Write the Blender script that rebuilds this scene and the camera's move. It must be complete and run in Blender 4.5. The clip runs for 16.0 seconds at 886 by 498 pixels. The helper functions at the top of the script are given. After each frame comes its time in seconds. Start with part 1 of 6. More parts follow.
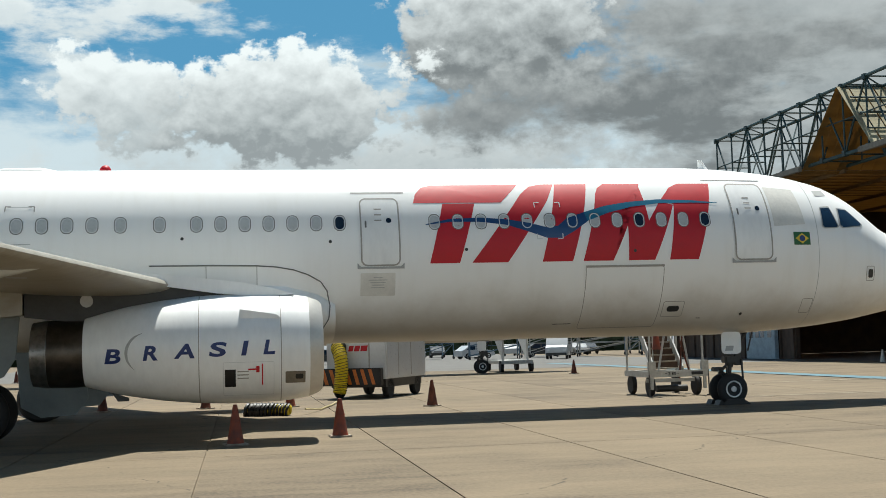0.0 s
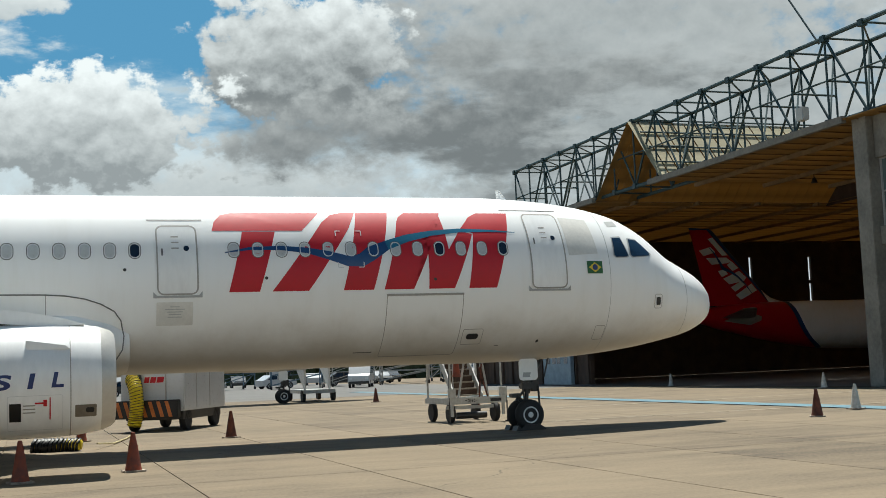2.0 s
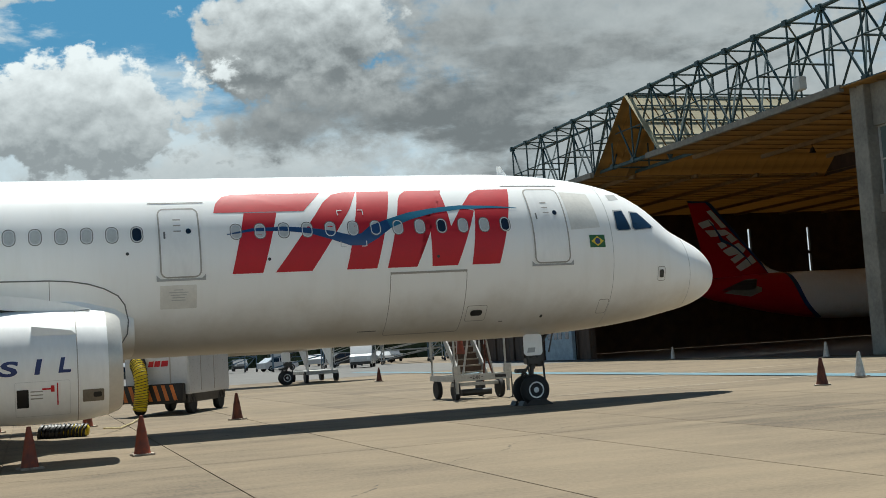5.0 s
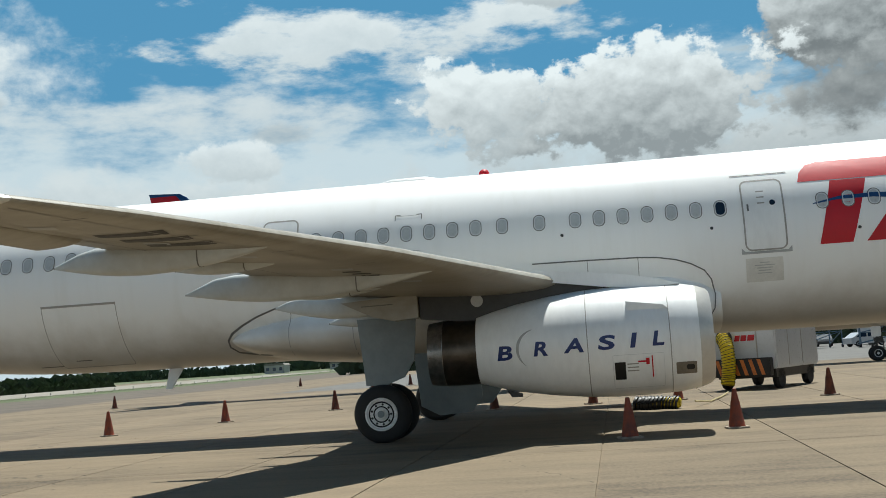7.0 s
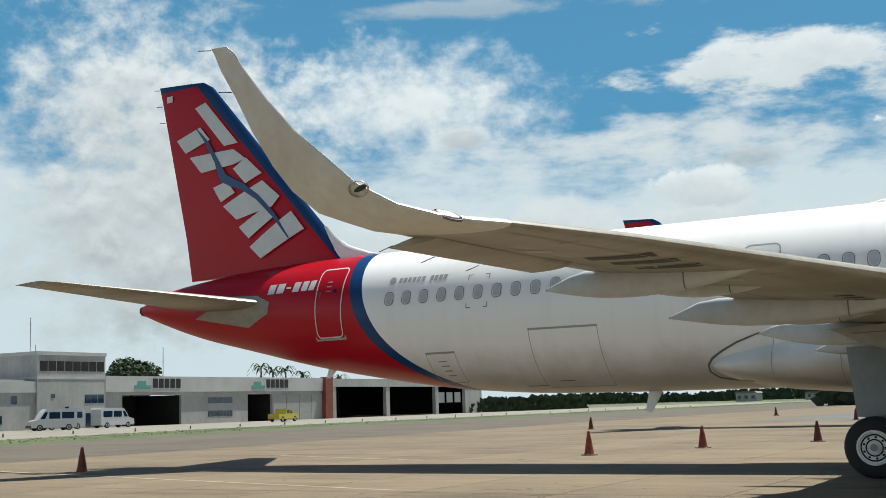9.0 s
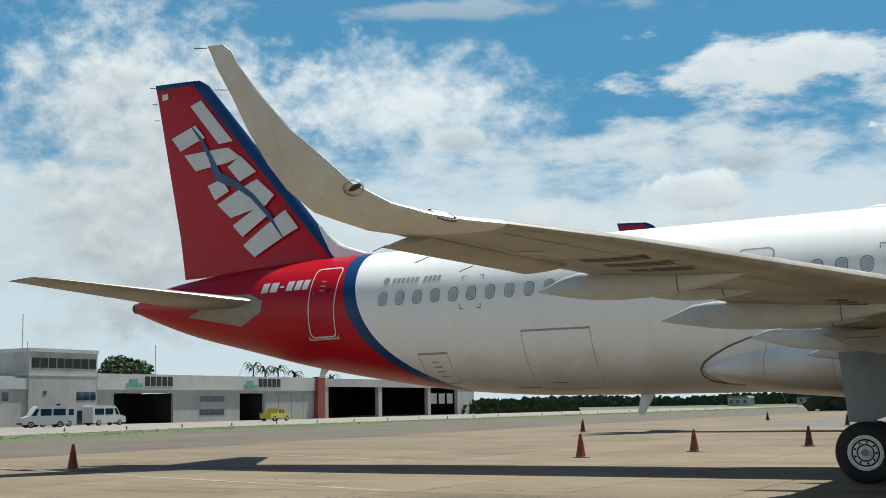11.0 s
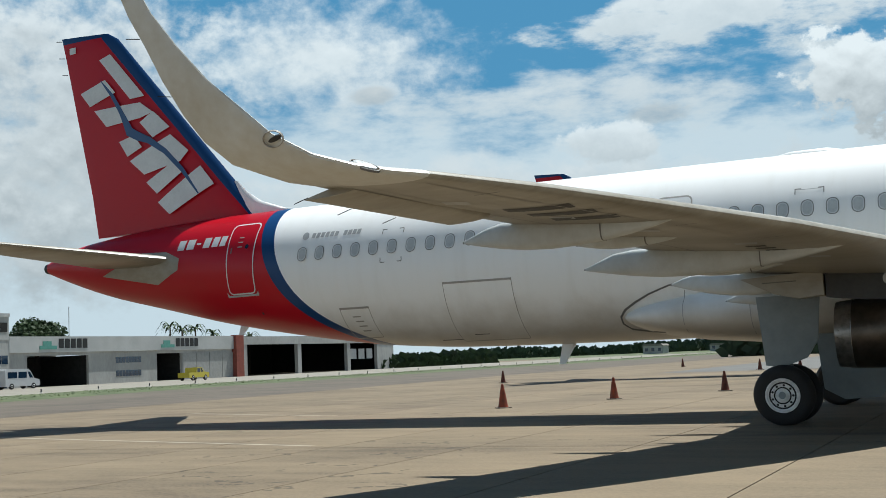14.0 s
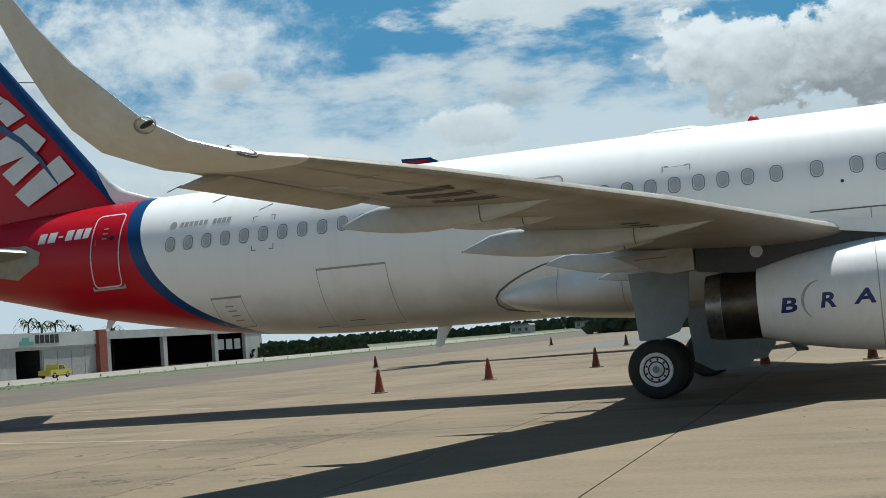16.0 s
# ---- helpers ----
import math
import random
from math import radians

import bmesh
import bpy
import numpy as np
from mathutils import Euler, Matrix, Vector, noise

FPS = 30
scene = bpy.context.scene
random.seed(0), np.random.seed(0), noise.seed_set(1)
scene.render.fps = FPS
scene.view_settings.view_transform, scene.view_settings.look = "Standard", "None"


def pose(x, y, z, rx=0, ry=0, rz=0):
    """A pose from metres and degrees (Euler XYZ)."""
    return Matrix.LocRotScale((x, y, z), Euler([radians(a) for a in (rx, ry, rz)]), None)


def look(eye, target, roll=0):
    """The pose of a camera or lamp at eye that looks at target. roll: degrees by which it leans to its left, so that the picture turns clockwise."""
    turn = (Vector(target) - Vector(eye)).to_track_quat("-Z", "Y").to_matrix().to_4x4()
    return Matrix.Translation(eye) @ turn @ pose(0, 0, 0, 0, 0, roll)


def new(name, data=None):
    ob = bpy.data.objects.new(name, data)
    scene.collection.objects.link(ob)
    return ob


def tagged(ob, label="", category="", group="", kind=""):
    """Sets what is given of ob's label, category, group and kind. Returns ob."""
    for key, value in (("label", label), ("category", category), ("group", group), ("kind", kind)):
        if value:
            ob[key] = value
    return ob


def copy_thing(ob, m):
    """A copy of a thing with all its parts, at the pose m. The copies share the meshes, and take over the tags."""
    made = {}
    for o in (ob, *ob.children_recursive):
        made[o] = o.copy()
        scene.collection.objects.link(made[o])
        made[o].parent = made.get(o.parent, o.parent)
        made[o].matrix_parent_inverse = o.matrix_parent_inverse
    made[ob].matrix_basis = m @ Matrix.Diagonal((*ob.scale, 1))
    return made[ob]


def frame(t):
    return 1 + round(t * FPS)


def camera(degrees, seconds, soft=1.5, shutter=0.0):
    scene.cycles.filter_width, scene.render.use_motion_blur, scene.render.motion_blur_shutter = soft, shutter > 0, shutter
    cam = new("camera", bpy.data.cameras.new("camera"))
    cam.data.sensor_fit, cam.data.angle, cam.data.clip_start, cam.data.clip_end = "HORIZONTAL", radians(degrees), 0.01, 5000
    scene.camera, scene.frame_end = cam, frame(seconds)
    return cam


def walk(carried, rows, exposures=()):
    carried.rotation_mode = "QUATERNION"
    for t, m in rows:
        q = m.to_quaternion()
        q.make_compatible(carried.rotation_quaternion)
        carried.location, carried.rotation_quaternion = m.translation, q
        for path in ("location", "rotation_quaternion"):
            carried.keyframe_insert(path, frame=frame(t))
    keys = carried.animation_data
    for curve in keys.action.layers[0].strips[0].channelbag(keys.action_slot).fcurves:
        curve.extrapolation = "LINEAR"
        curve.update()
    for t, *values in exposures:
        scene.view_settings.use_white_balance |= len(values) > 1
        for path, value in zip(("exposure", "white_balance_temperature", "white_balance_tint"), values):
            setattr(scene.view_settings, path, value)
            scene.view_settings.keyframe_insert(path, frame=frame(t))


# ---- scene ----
cam = camera(40.4, 16.0, soft=0.45)
PATH = [
    (0, (-17.002, -28.472, 1.682), (-16.667, -26.507, 1.839), -1.6),
    (0.5, (-16.98, -28.478, 1.686), (-16.529, -26.534, 1.817), -1.5),
    (1, (-16.949, -28.451, 1.692), (-16.406, -26.532, 1.838), -1.7),
    (1.5, (-16.941, -28.43, 1.697), (-16.32, -26.538, 1.882), -2.0),
    (2, (-16.943, -28.441, 1.686), (-16.292, -26.56, 1.879), -2.3),
    (2.5, (-16.938, -28.452, 1.677), (-16.282, -26.572, 1.868), -2.6),
    (3, (-16.916, -28.426, 1.675), (-16.258, -26.545, 1.845), -2.8),
    (3.2, (-16.917, -28.419, 1.675), (-16.253, -26.539, 1.839), -2.9),
    (5.3, (-17.063, -28.348, 1.647), (-16.419, -26.461, 1.803), -3.9),
    (5.5, (-17.08, -28.333, 1.645), (-16.513, -26.421, 1.8), -3.8),
    (6, (-17.125, -28.27, 1.631), (-16.865, -26.294, 1.799), -4.0),
    (6.5, (-17.163, -28.244, 1.617), (-17.155, -26.253, 1.802), -4.2),
    (7, (-17.228, -28.23, 1.613), (-17.499, -26.256, 1.793), -3.8),
    (7.5, (-17.286, -28.248, 1.578), (-17.806, -26.325, 1.756), -3.2),
    (8, (-17.363, -28.273, 1.575), (-18.095, -26.421, 1.754), -2.5),
    (8.5, (-17.42, -28.297, 1.573), (-18.361, -26.545, 1.789), -2.0),
    (9, (-17.447, -28.308, 1.584), (-18.436, -26.589, 1.842), -1.6),
    (11.3, (-17.45, -28.308, 1.571), (-18.431, -26.585, 1.83), -0.9),
    (11.5, (-17.46, -28.317, 1.575), (-18.443, -26.593, 1.824), -0.9),
    (12, (-17.461, -28.334, 1.579), (-18.399, -26.583, 1.809), -1.0),
    (12.5, (-17.494, -28.357, 1.58), (-18.364, -26.572, 1.819), -0.9),
    (13, (-17.54, -28.358, 1.578), (-18.405, -26.566, 1.776), -1.5),
    (13.5, (-17.59, -28.285, 1.566), (-18.466, -26.496, 1.747), -2.2),
    (14, (-17.611, -28.179, 1.554), (-18.475, -26.385, 1.735), -2.4),
    (14.5, (-17.723, -28.072, 1.555), (-18.514, -26.243, 1.723), -2.1),
    (15, (-17.842, -28.052, 1.56), (-18.499, -26.168, 1.696), -2.8),
    (15.5, (-17.895, -28.073, 1.568), (-18.523, -26.178, 1.695), -3.9),
    (16, (-17.847, -28.089, 1.565), (-18.509, -26.207, 1.708), -4.5),
]
EXPOSURES = [(0, .50, 6350, 5), (3, .50, 6350, 5), (6.5, .38, 6200, 4), (9, .46, 6350, 6), (12, .43, 6150, 6), (14, .38, 6050, 5), (16, .29, 6000, 4)]
walk(cam, [(t, look(eye, target, roll)) for t, eye, target, roll in PATH], EXPOSURES)

# ---------------- world and sun ----------------
SUN_AZ, SUN_EL = math.atan2(0.12, 0.36), math.atan2(1.0, math.hypot(0.12, 0.36))
world = bpy.data.worlds.new("sky")
scene.world = world
world.use_nodes = True
wt = world.node_tree
wt.nodes.clear()


def wn(kind, **inputs):
    n = wt.nodes.new(kind)
    return n


def math_node(tree, op, a, b=None, clamp=False):
    n = tree.nodes.new("ShaderNodeMath")
    n.operation, n.use_clamp = op, clamp
    for i, v in enumerate((a, b)):
        if v is None:
            continue
        if isinstance(v, (int, float)):
            n.inputs[i].default_value = v
        else:
            tree.links.new(v, n.inputs[i])
    return n.outputs[0]


def build_sky():
    """Blue sky with heaped fair-weather cloud: grey-bellied cumulus to the north-east, thin white sheets to the north-west."""
    L = wt.links.new
    out = wn("ShaderNodeOutputWorld")
    sky = wn("ShaderNodeTexSky")
    sky.sky_type, sky.sun_disc = "NISHITA", False
    sky.sun_elevation, sky.sun_rotation = SUN_EL, SUN_AZ
    sky.air_density, sky.dust_density, sky.ozone_density = 1.0, 0.6, 2.0
    co, sep = wn("ShaderNodeTexCoord"), wn("ShaderNodeSeparateXYZ")
    L(co.outputs["Generated"], sep.inputs[0])

    def op(kind, a, b=None, clamp=False):
        return math_node(wt, kind, a, b, clamp)

    az = op("MULTIPLY", op("ARCTAN2", sep.outputs[0], sep.outputs[1]), 57.2958)
    el = op("MULTIPLY", op("ARCSINE", sep.outputs[2]), 57.2958)

    def plane(sx, sy, dy=0.0):
        c = wn("ShaderNodeCombineXYZ")
        L(op("MULTIPLY", az, sx), c.inputs[0])
        L(op("MULTIPLY", op("ADD", el, dy), sy), c.inputs[1])
        return c.outputs[0]

    def noise_on(vec, scale, detail, rough, out_name="Fac"):
        n = wn("ShaderNodeTexNoise")
        n.inputs["Scale"].default_value, n.inputs["Detail"].default_value, n.inputs["Roughness"].default_value = scale, detail, rough
        L(vec, n.inputs[0])
        return n.outputs[out_name]

    def smooth(v, lo, hi, top=1.0):
        n = wn("ShaderNodeMapRange")
        n.interpolation_type = "SMOOTHSTEP"
        n.inputs[1].default_value, n.inputs[2].default_value, n.inputs[4].default_value = lo, hi, top
        L(v, n.inputs[0])
        return n.outputs[0]

    def billow(dy):
        """Cauliflower heaps: cells within cells, bent by noise."""
        p = plane(1.0, 1.2, dy)
        scl, add, v = wn("ShaderNodeVectorMath"), wn("ShaderNodeVectorMath"), wn("ShaderNodeTexVoronoi")
        scl.operation, scl.inputs["Scale"].default_value = "SCALE", 1.5
        L(noise_on(p, .45, 5, .55, "Color"), scl.inputs[0])
        L(p, add.inputs[0])
        L(scl.outputs[0], add.inputs[1])
        v.feature = "SMOOTH_F1"
        v.inputs["Smoothness"].default_value, v.inputs["Scale"].default_value = .45, .27
        v.inputs["Detail"].default_value, v.inputs["Roughness"].default_value, v.inputs["Lacunarity"].default_value = 4, .5, 2.3
        L(add.outputs[0], v.inputs[0])
        return op("SUBTRACT", 1.7, op("MULTIPLY", v.outputs["Distance"], 1.1))

    heap, heap_up = billow(0), billow(.5)
    fine, wisp = noise_on(plane(1, 1.3), .7, 8, .6), noise_on(plane(.38, 1), .42, 9, .6)
    relief = op("ADD", op("MULTIPLY", op("SUBTRACT", heap, heap_up), .62), op("MULTIPLY", op("SUBTRACT", fine, .5), .9))

    def over(base, fac, color):
        n = wn("ShaderNodeMix")
        n.data_type = "RGBA"
        L(fac, n.inputs["Factor"])
        L(base, n.inputs["A"])
        if isinstance(color, tuple):
            n.inputs["B"].default_value = (*color, 1)
        else:
            L(color, n.inputs["B"])
        return n.outputs["Result"]

    def cloud(base, a0, e0, sa, se, light, dark, soft=.16, puff=1.0, lift=.5, alpha=1.0):
        x, y = op("DIVIDE", op("SUBTRACT", az, a0), sa), op("DIVIDE", op("SUBTRACT", el, e0), se)
        r = op("SQRT", op("ADD", op("MULTIPLY", x, x), op("MULTIPLY", y, y)))
        rough = op("ADD", op("MULTIPLY", op("SUBTRACT", heap, .5), puff), op("MULTIPLY", op("SUBTRACT", fine if puff > .3 else wisp, .5), 1.3 if puff > .3 else 4.5))
        d = op("ADD", op("SUBTRACT", 1.0, r), rough)
        cover = smooth(d, 0.0, soft, alpha)
        tone = op("ADD", op("ADD", op("MULTIPLY", y, .62), lift), op("ADD", relief, op("MULTIPLY", d, -.16)), clamp=True)
        ramp = wn("ShaderNodeValToRGB")
        ramp.color_ramp.elements[0].color, ramp.color_ramp.elements[1].color = (dark * .92, dark * 1.0, dark * 1.03, 1), (light * .96, light * 1.0, light, 1)
        L(tone, ramp.inputs[0])
        return over(base, cover, ramp.outputs[0])

    blue = wn("ShaderNodeMix")
    blue.data_type, blue.blend_type = "RGBA", "MULTIPLY"
    blue.inputs["Factor"].default_value = 1
    L(sky.outputs[0], blue.inputs["A"])
    blue.inputs["B"].default_value = (SKY_K * .60, SKY_K * 1.0, SKY_K * 1.1, 1)
    col = blue.outputs["Result"]
    # pale haze and thin veil near the horizon
    veil = smooth(op("ADD", op("MULTIPLY", op("SUBTRACT", 14.6, el), .17), op("MULTIPLY", op("SUBTRACT", wisp, .5), 2.6)), 0.0, .9, .92)
    col = over(col, op("MULTIPLY", op("SUBTRACT", 1.0, smooth(el, 17, 30)), .65), (.085, .27, .45))
    col = over(col, veil, (.49, .55, .575))
    # heaps all round the horizon, thinning out overhead
    ring = op("MULTIPLY", smooth(op("ADD", op("MULTIPLY", heap, .6), op("MULTIPLY", noise_on(co.outputs["Generated"], 3.0, 6, .55), .9)), .84, 1.0), op("SUBTRACT", 1.0, smooth(el, 18, 30)))
    away = op("MAXIMUM", smooth(az, 30, 42), op("SUBTRACT", 1.0, smooth(az, -62, -50)))
    col = over(col, op("MULTIPLY", ring, away), (.54, .57, .58))
    for c in CLOUDS:
        col = cloud(col, *c)
    bg = wn("ShaderNodeBackground")
    bg.inputs[1].default_value = 1.0
    L(col, bg.inputs[0])
    L(bg.outputs[0], out.inputs[0])


# each bank of cloud: azimuth and height of its heart, its half width and height in degrees, lit and shaded tone, softness, puffiness, lift, cover
CLOUDS = [
    (-28, 18.6, 10, 0.6, 0.502, 0.418, 0.9, 0.2, 0.6, 0.5),
    (-43, 11, 9, 10, 0.608, 0.35, 0.8, 0.5, 0.6, 0.95),
    (-31.5, 14.4, 8.5, 3.0, 0.654, 0.532, 0.9, 0.35, 0.7, 0.97),
    (-10.5, 15.3, 10, 1.6, 0.623, 0.502, 0.7, 0.2, 0.7, 0.95),
    (-16, 12.0, 16, 2.2, 0.578, 0.502, 1.2, 0.2, 0.6, 0.85),
    (-24, 7.5, 20, 2.4, 0.562, 0.426, 0.8, 0.5, 0.6, 0.8),
    (-28.8, 12.5, 1.0, 0.45, 0.395, 0.334, 0.7, 0.6, 0.4, 0.5),
    (-15.2, 11.0, 1.6, 0.6, 0.41, 0.334, 0.7, 0.7, 0.4, 0.5),
    (-17.6, 9.9, 2.6, 0.9, 0.638, 0.456, 0.4, 0.8, 0.6, 0.9),
    (-1.8, 17.0, 3.2, 0.8, 0.608, 0.418, 0.35, 0.7, 0.6, 1.0),
    (8, 8.8, 18, 2.6, 0.502, 0.35, 0.9, 0.4, 0.6, 0.95),
    (29, 13, 17, 10.5, 0.42, 0.27, 0.6, 0.31, 0.55, 1.0),
    (25, 17.2, 14, 5.0, 0.42, 0.25, 0.9, 0.32, 0.6, 1.0),
    (21, 12.6, 10.5, 4.6, 0.334, 0.152, 0.9, 0.3, 0.42, 1.0),
    (12.4, 14.6, 5.0, 4.0, 0.654, 0.167, 0.25, 0.6, 0.42, 1.0),
    (-5.4, 11.6, 3.6, 2.1, 0.669, 0.365, 0.22, 0.7, 0.6, 1.0),
    (2.6, 11.4, 6.8, 3.0, 0.68, 0.25, 0.2, 0.6, 0.5, 1.0),
    (12.5, 11.2, 6.0, 2.2, 0.365, 0.152, 0.8, 0.4, 0.45, 1.0),
]
SKY_K = 0.036
build_sky()
sun = new("sun", bpy.data.lights.new("sun", "SUN"))
sun.data.energy, sun.data.angle, sun.data.color = 5.0, radians(.6), (1.0, .955, .88)
sun.matrix_world = look((12, 36, 100), (0, 0, 0))
scene.view_settings.exposure = 0.0


# ---------------- materials ----------------
def nodes_of(name):
    m = bpy.data.materials.new(name)
    m.use_nodes = True
    return m, m.node_tree, m.node_tree.nodes["Principled BSDF"]


def mat(name, color, rough=.5, metal=0.0, var=.12, scale=2.0, fine=14.0, bump=0.0, coat=0.0, tint=None, stretch=(1, 1, 1)):
    """Paint, rubber, metal or stone with stains at two sizes."""
    m, t, p = nodes_of(name)
    L = t.links.new
    co, mp = t.nodes.new("ShaderNodeTexCoord"), t.nodes.new("ShaderNodeMapping")
    mp.inputs["Scale"].default_value = stretch
    L(co.outputs["Object"], mp.inputs[0])
    a, b = t.nodes.new("ShaderNodeTexNoise"), t.nodes.new("ShaderNodeTexNoise")
    for n, s, d in ((a, scale, 5), (b, fine, 6)):
        n.inputs["Scale"].default_value, n.inputs["Detail"].default_value, n.inputs["Roughness"].default_value = s, d, .6
        L(mp.outputs[0], n.inputs[0])
    f = math_node(t, "ADD", math_node(t, "MULTIPLY", a.outputs[0], .6), math_node(t, "MULTIPLY", b.outputs[0], .4))
    r = t.nodes.new("ShaderNodeValToRGB")
    dark = [c * (1 - 2.2 * var) for c in color] if tint is None else tint
    r.color_ramp.elements[0].position, r.color_ramp.elements[1].position = .32, .62
    r.color_ramp.elements[0].color, r.color_ramp.elements[1].color = (*dark, 1), (*[min(1, c * (1 + var * .5)) for c in color], 1)
    L(f, r.inputs[0])
    L(r.outputs[0], p.inputs["Base Color"])
    L(math_node(t, "ADD", math_node(t, "MULTIPLY", b.outputs[0], .25), rough - .12), p.inputs["Roughness"])
    p.inputs["Metallic"].default_value = metal
    if coat:
        p.inputs["Coat Weight"].default_value, p.inputs["Coat Roughness"].default_value = coat, .12
    if bump:
        bn = t.nodes.new("ShaderNodeBump")
        bn.inputs["Strength"].default_value, bn.inputs["Distance"].default_value = bump, .02
        L(b.outputs[0], bn.inputs["Height"])
        L(bn.outputs[0], p.inputs["Normal"])
    return m


def livery(name, fin=False):
    """White paint with a red tail behind a curved dark blue band, streaked with grime."""
    m, t, p = nodes_of(name)
    L = t.links.new
    co, sep = t.nodes.new("ShaderNodeTexCoord"), t.nodes.new("ShaderNodeSeparateXYZ")
    L(co.outputs["Object"], sep.inputs[0])
    x, z = sep.outputs[0], sep.outputs[2]

    def mix(fac, a, b):
        n = t.nodes.new("ShaderNodeMix")
        n.data_type = "RGBA"
        for v, i in ((fac, "Factor"), (a, "A"), (b, "B")):
            if isinstance(v, tuple):
                n.inputs[i].default_value = (*v, 1)
            elif isinstance(v, float):
                n.inputs[i].default_value = v
            else:
                L(v, n.inputs[i])
        return n.outputs["Result"]

    def noise_of(scale, stretch, detail=6):
        mp, n = t.nodes.new("ShaderNodeMapping"), t.nodes.new("ShaderNodeTexNoise")
        mp.inputs["Scale"].default_value = stretch
        L(co.outputs["Object"], mp.inputs[0])
        L(mp.outputs[0], n.inputs[0])
        n.inputs["Scale"].default_value, n.inputs["Detail"].default_value, n.inputs["Roughness"].default_value = scale, detail, .62
        return n.outputs[0]

    def band(v, lo, hi):
        n = t.nodes.new("ShaderNodeMapRange")
        n.interpolation_type = "SMOOTHSTEP"
        n.inputs[1].default_value, n.inputs[2].default_value = lo, hi
        L(v, n.inputs[0])
        return n.outputs[0]

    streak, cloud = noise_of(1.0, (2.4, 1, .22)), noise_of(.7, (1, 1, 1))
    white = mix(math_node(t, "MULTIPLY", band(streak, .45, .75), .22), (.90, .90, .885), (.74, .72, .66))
    # brown grime along the keel, with the underside's shade worked into its colour
    keel_grime_shade = math_node(t, "MULTIPLY", band(math_node(t, "ADD", z, math_node(t, "MULTIPLY", cloud, -1.3)), 2.45, 1.15), .66)
    if fin:
        edge = math_node(t, "SUBTRACT", math_node(t, "MULTIPLY", z, -.896), 31.405)
        lead = math_node(t, "SUBTRACT", edge, x)
        blue = math_node(t, "MAXIMUM", math_node(t, "LESS_THAN", lead, .52), math_node(t, "GREATER_THAN", z, 11.78))
        paint = mix(blue, (.44, .004, .014), (.012, .055, .165))
    else:
        curve = math_node(t, "EXPONENT", math_node(t, "DIVIDE", math_node(t, "SUBTRACT", 2.0, z), 1.2))
        bx = math_node(t, "SUBTRACT", math_node(t, "MULTIPLY", curve, 3.05), 36.05)
        red = math_node(t, "LESS_THAN", x, bx)
        blue = math_node(t, "LESS_THAN", x, math_node(t, "ADD", bx, .42))
        white = mix(keel_grime_shade, white, (.40, .34, .25))
        paint = mix(red, mix(blue, white, (.012, .055, .165)), (.44, .004, .014))
    L(paint, p.inputs["Base Color"])
    L(math_node(t, "ADD", math_node(t, "MULTIPLY", cloud, .2), .22), p.inputs["Roughness"])
    p.inputs["Coat Weight"].default_value, p.inputs["Coat Roughness"].default_value = .06, .12
    p.inputs["Specular IOR Level"].default_value = .25
    return m


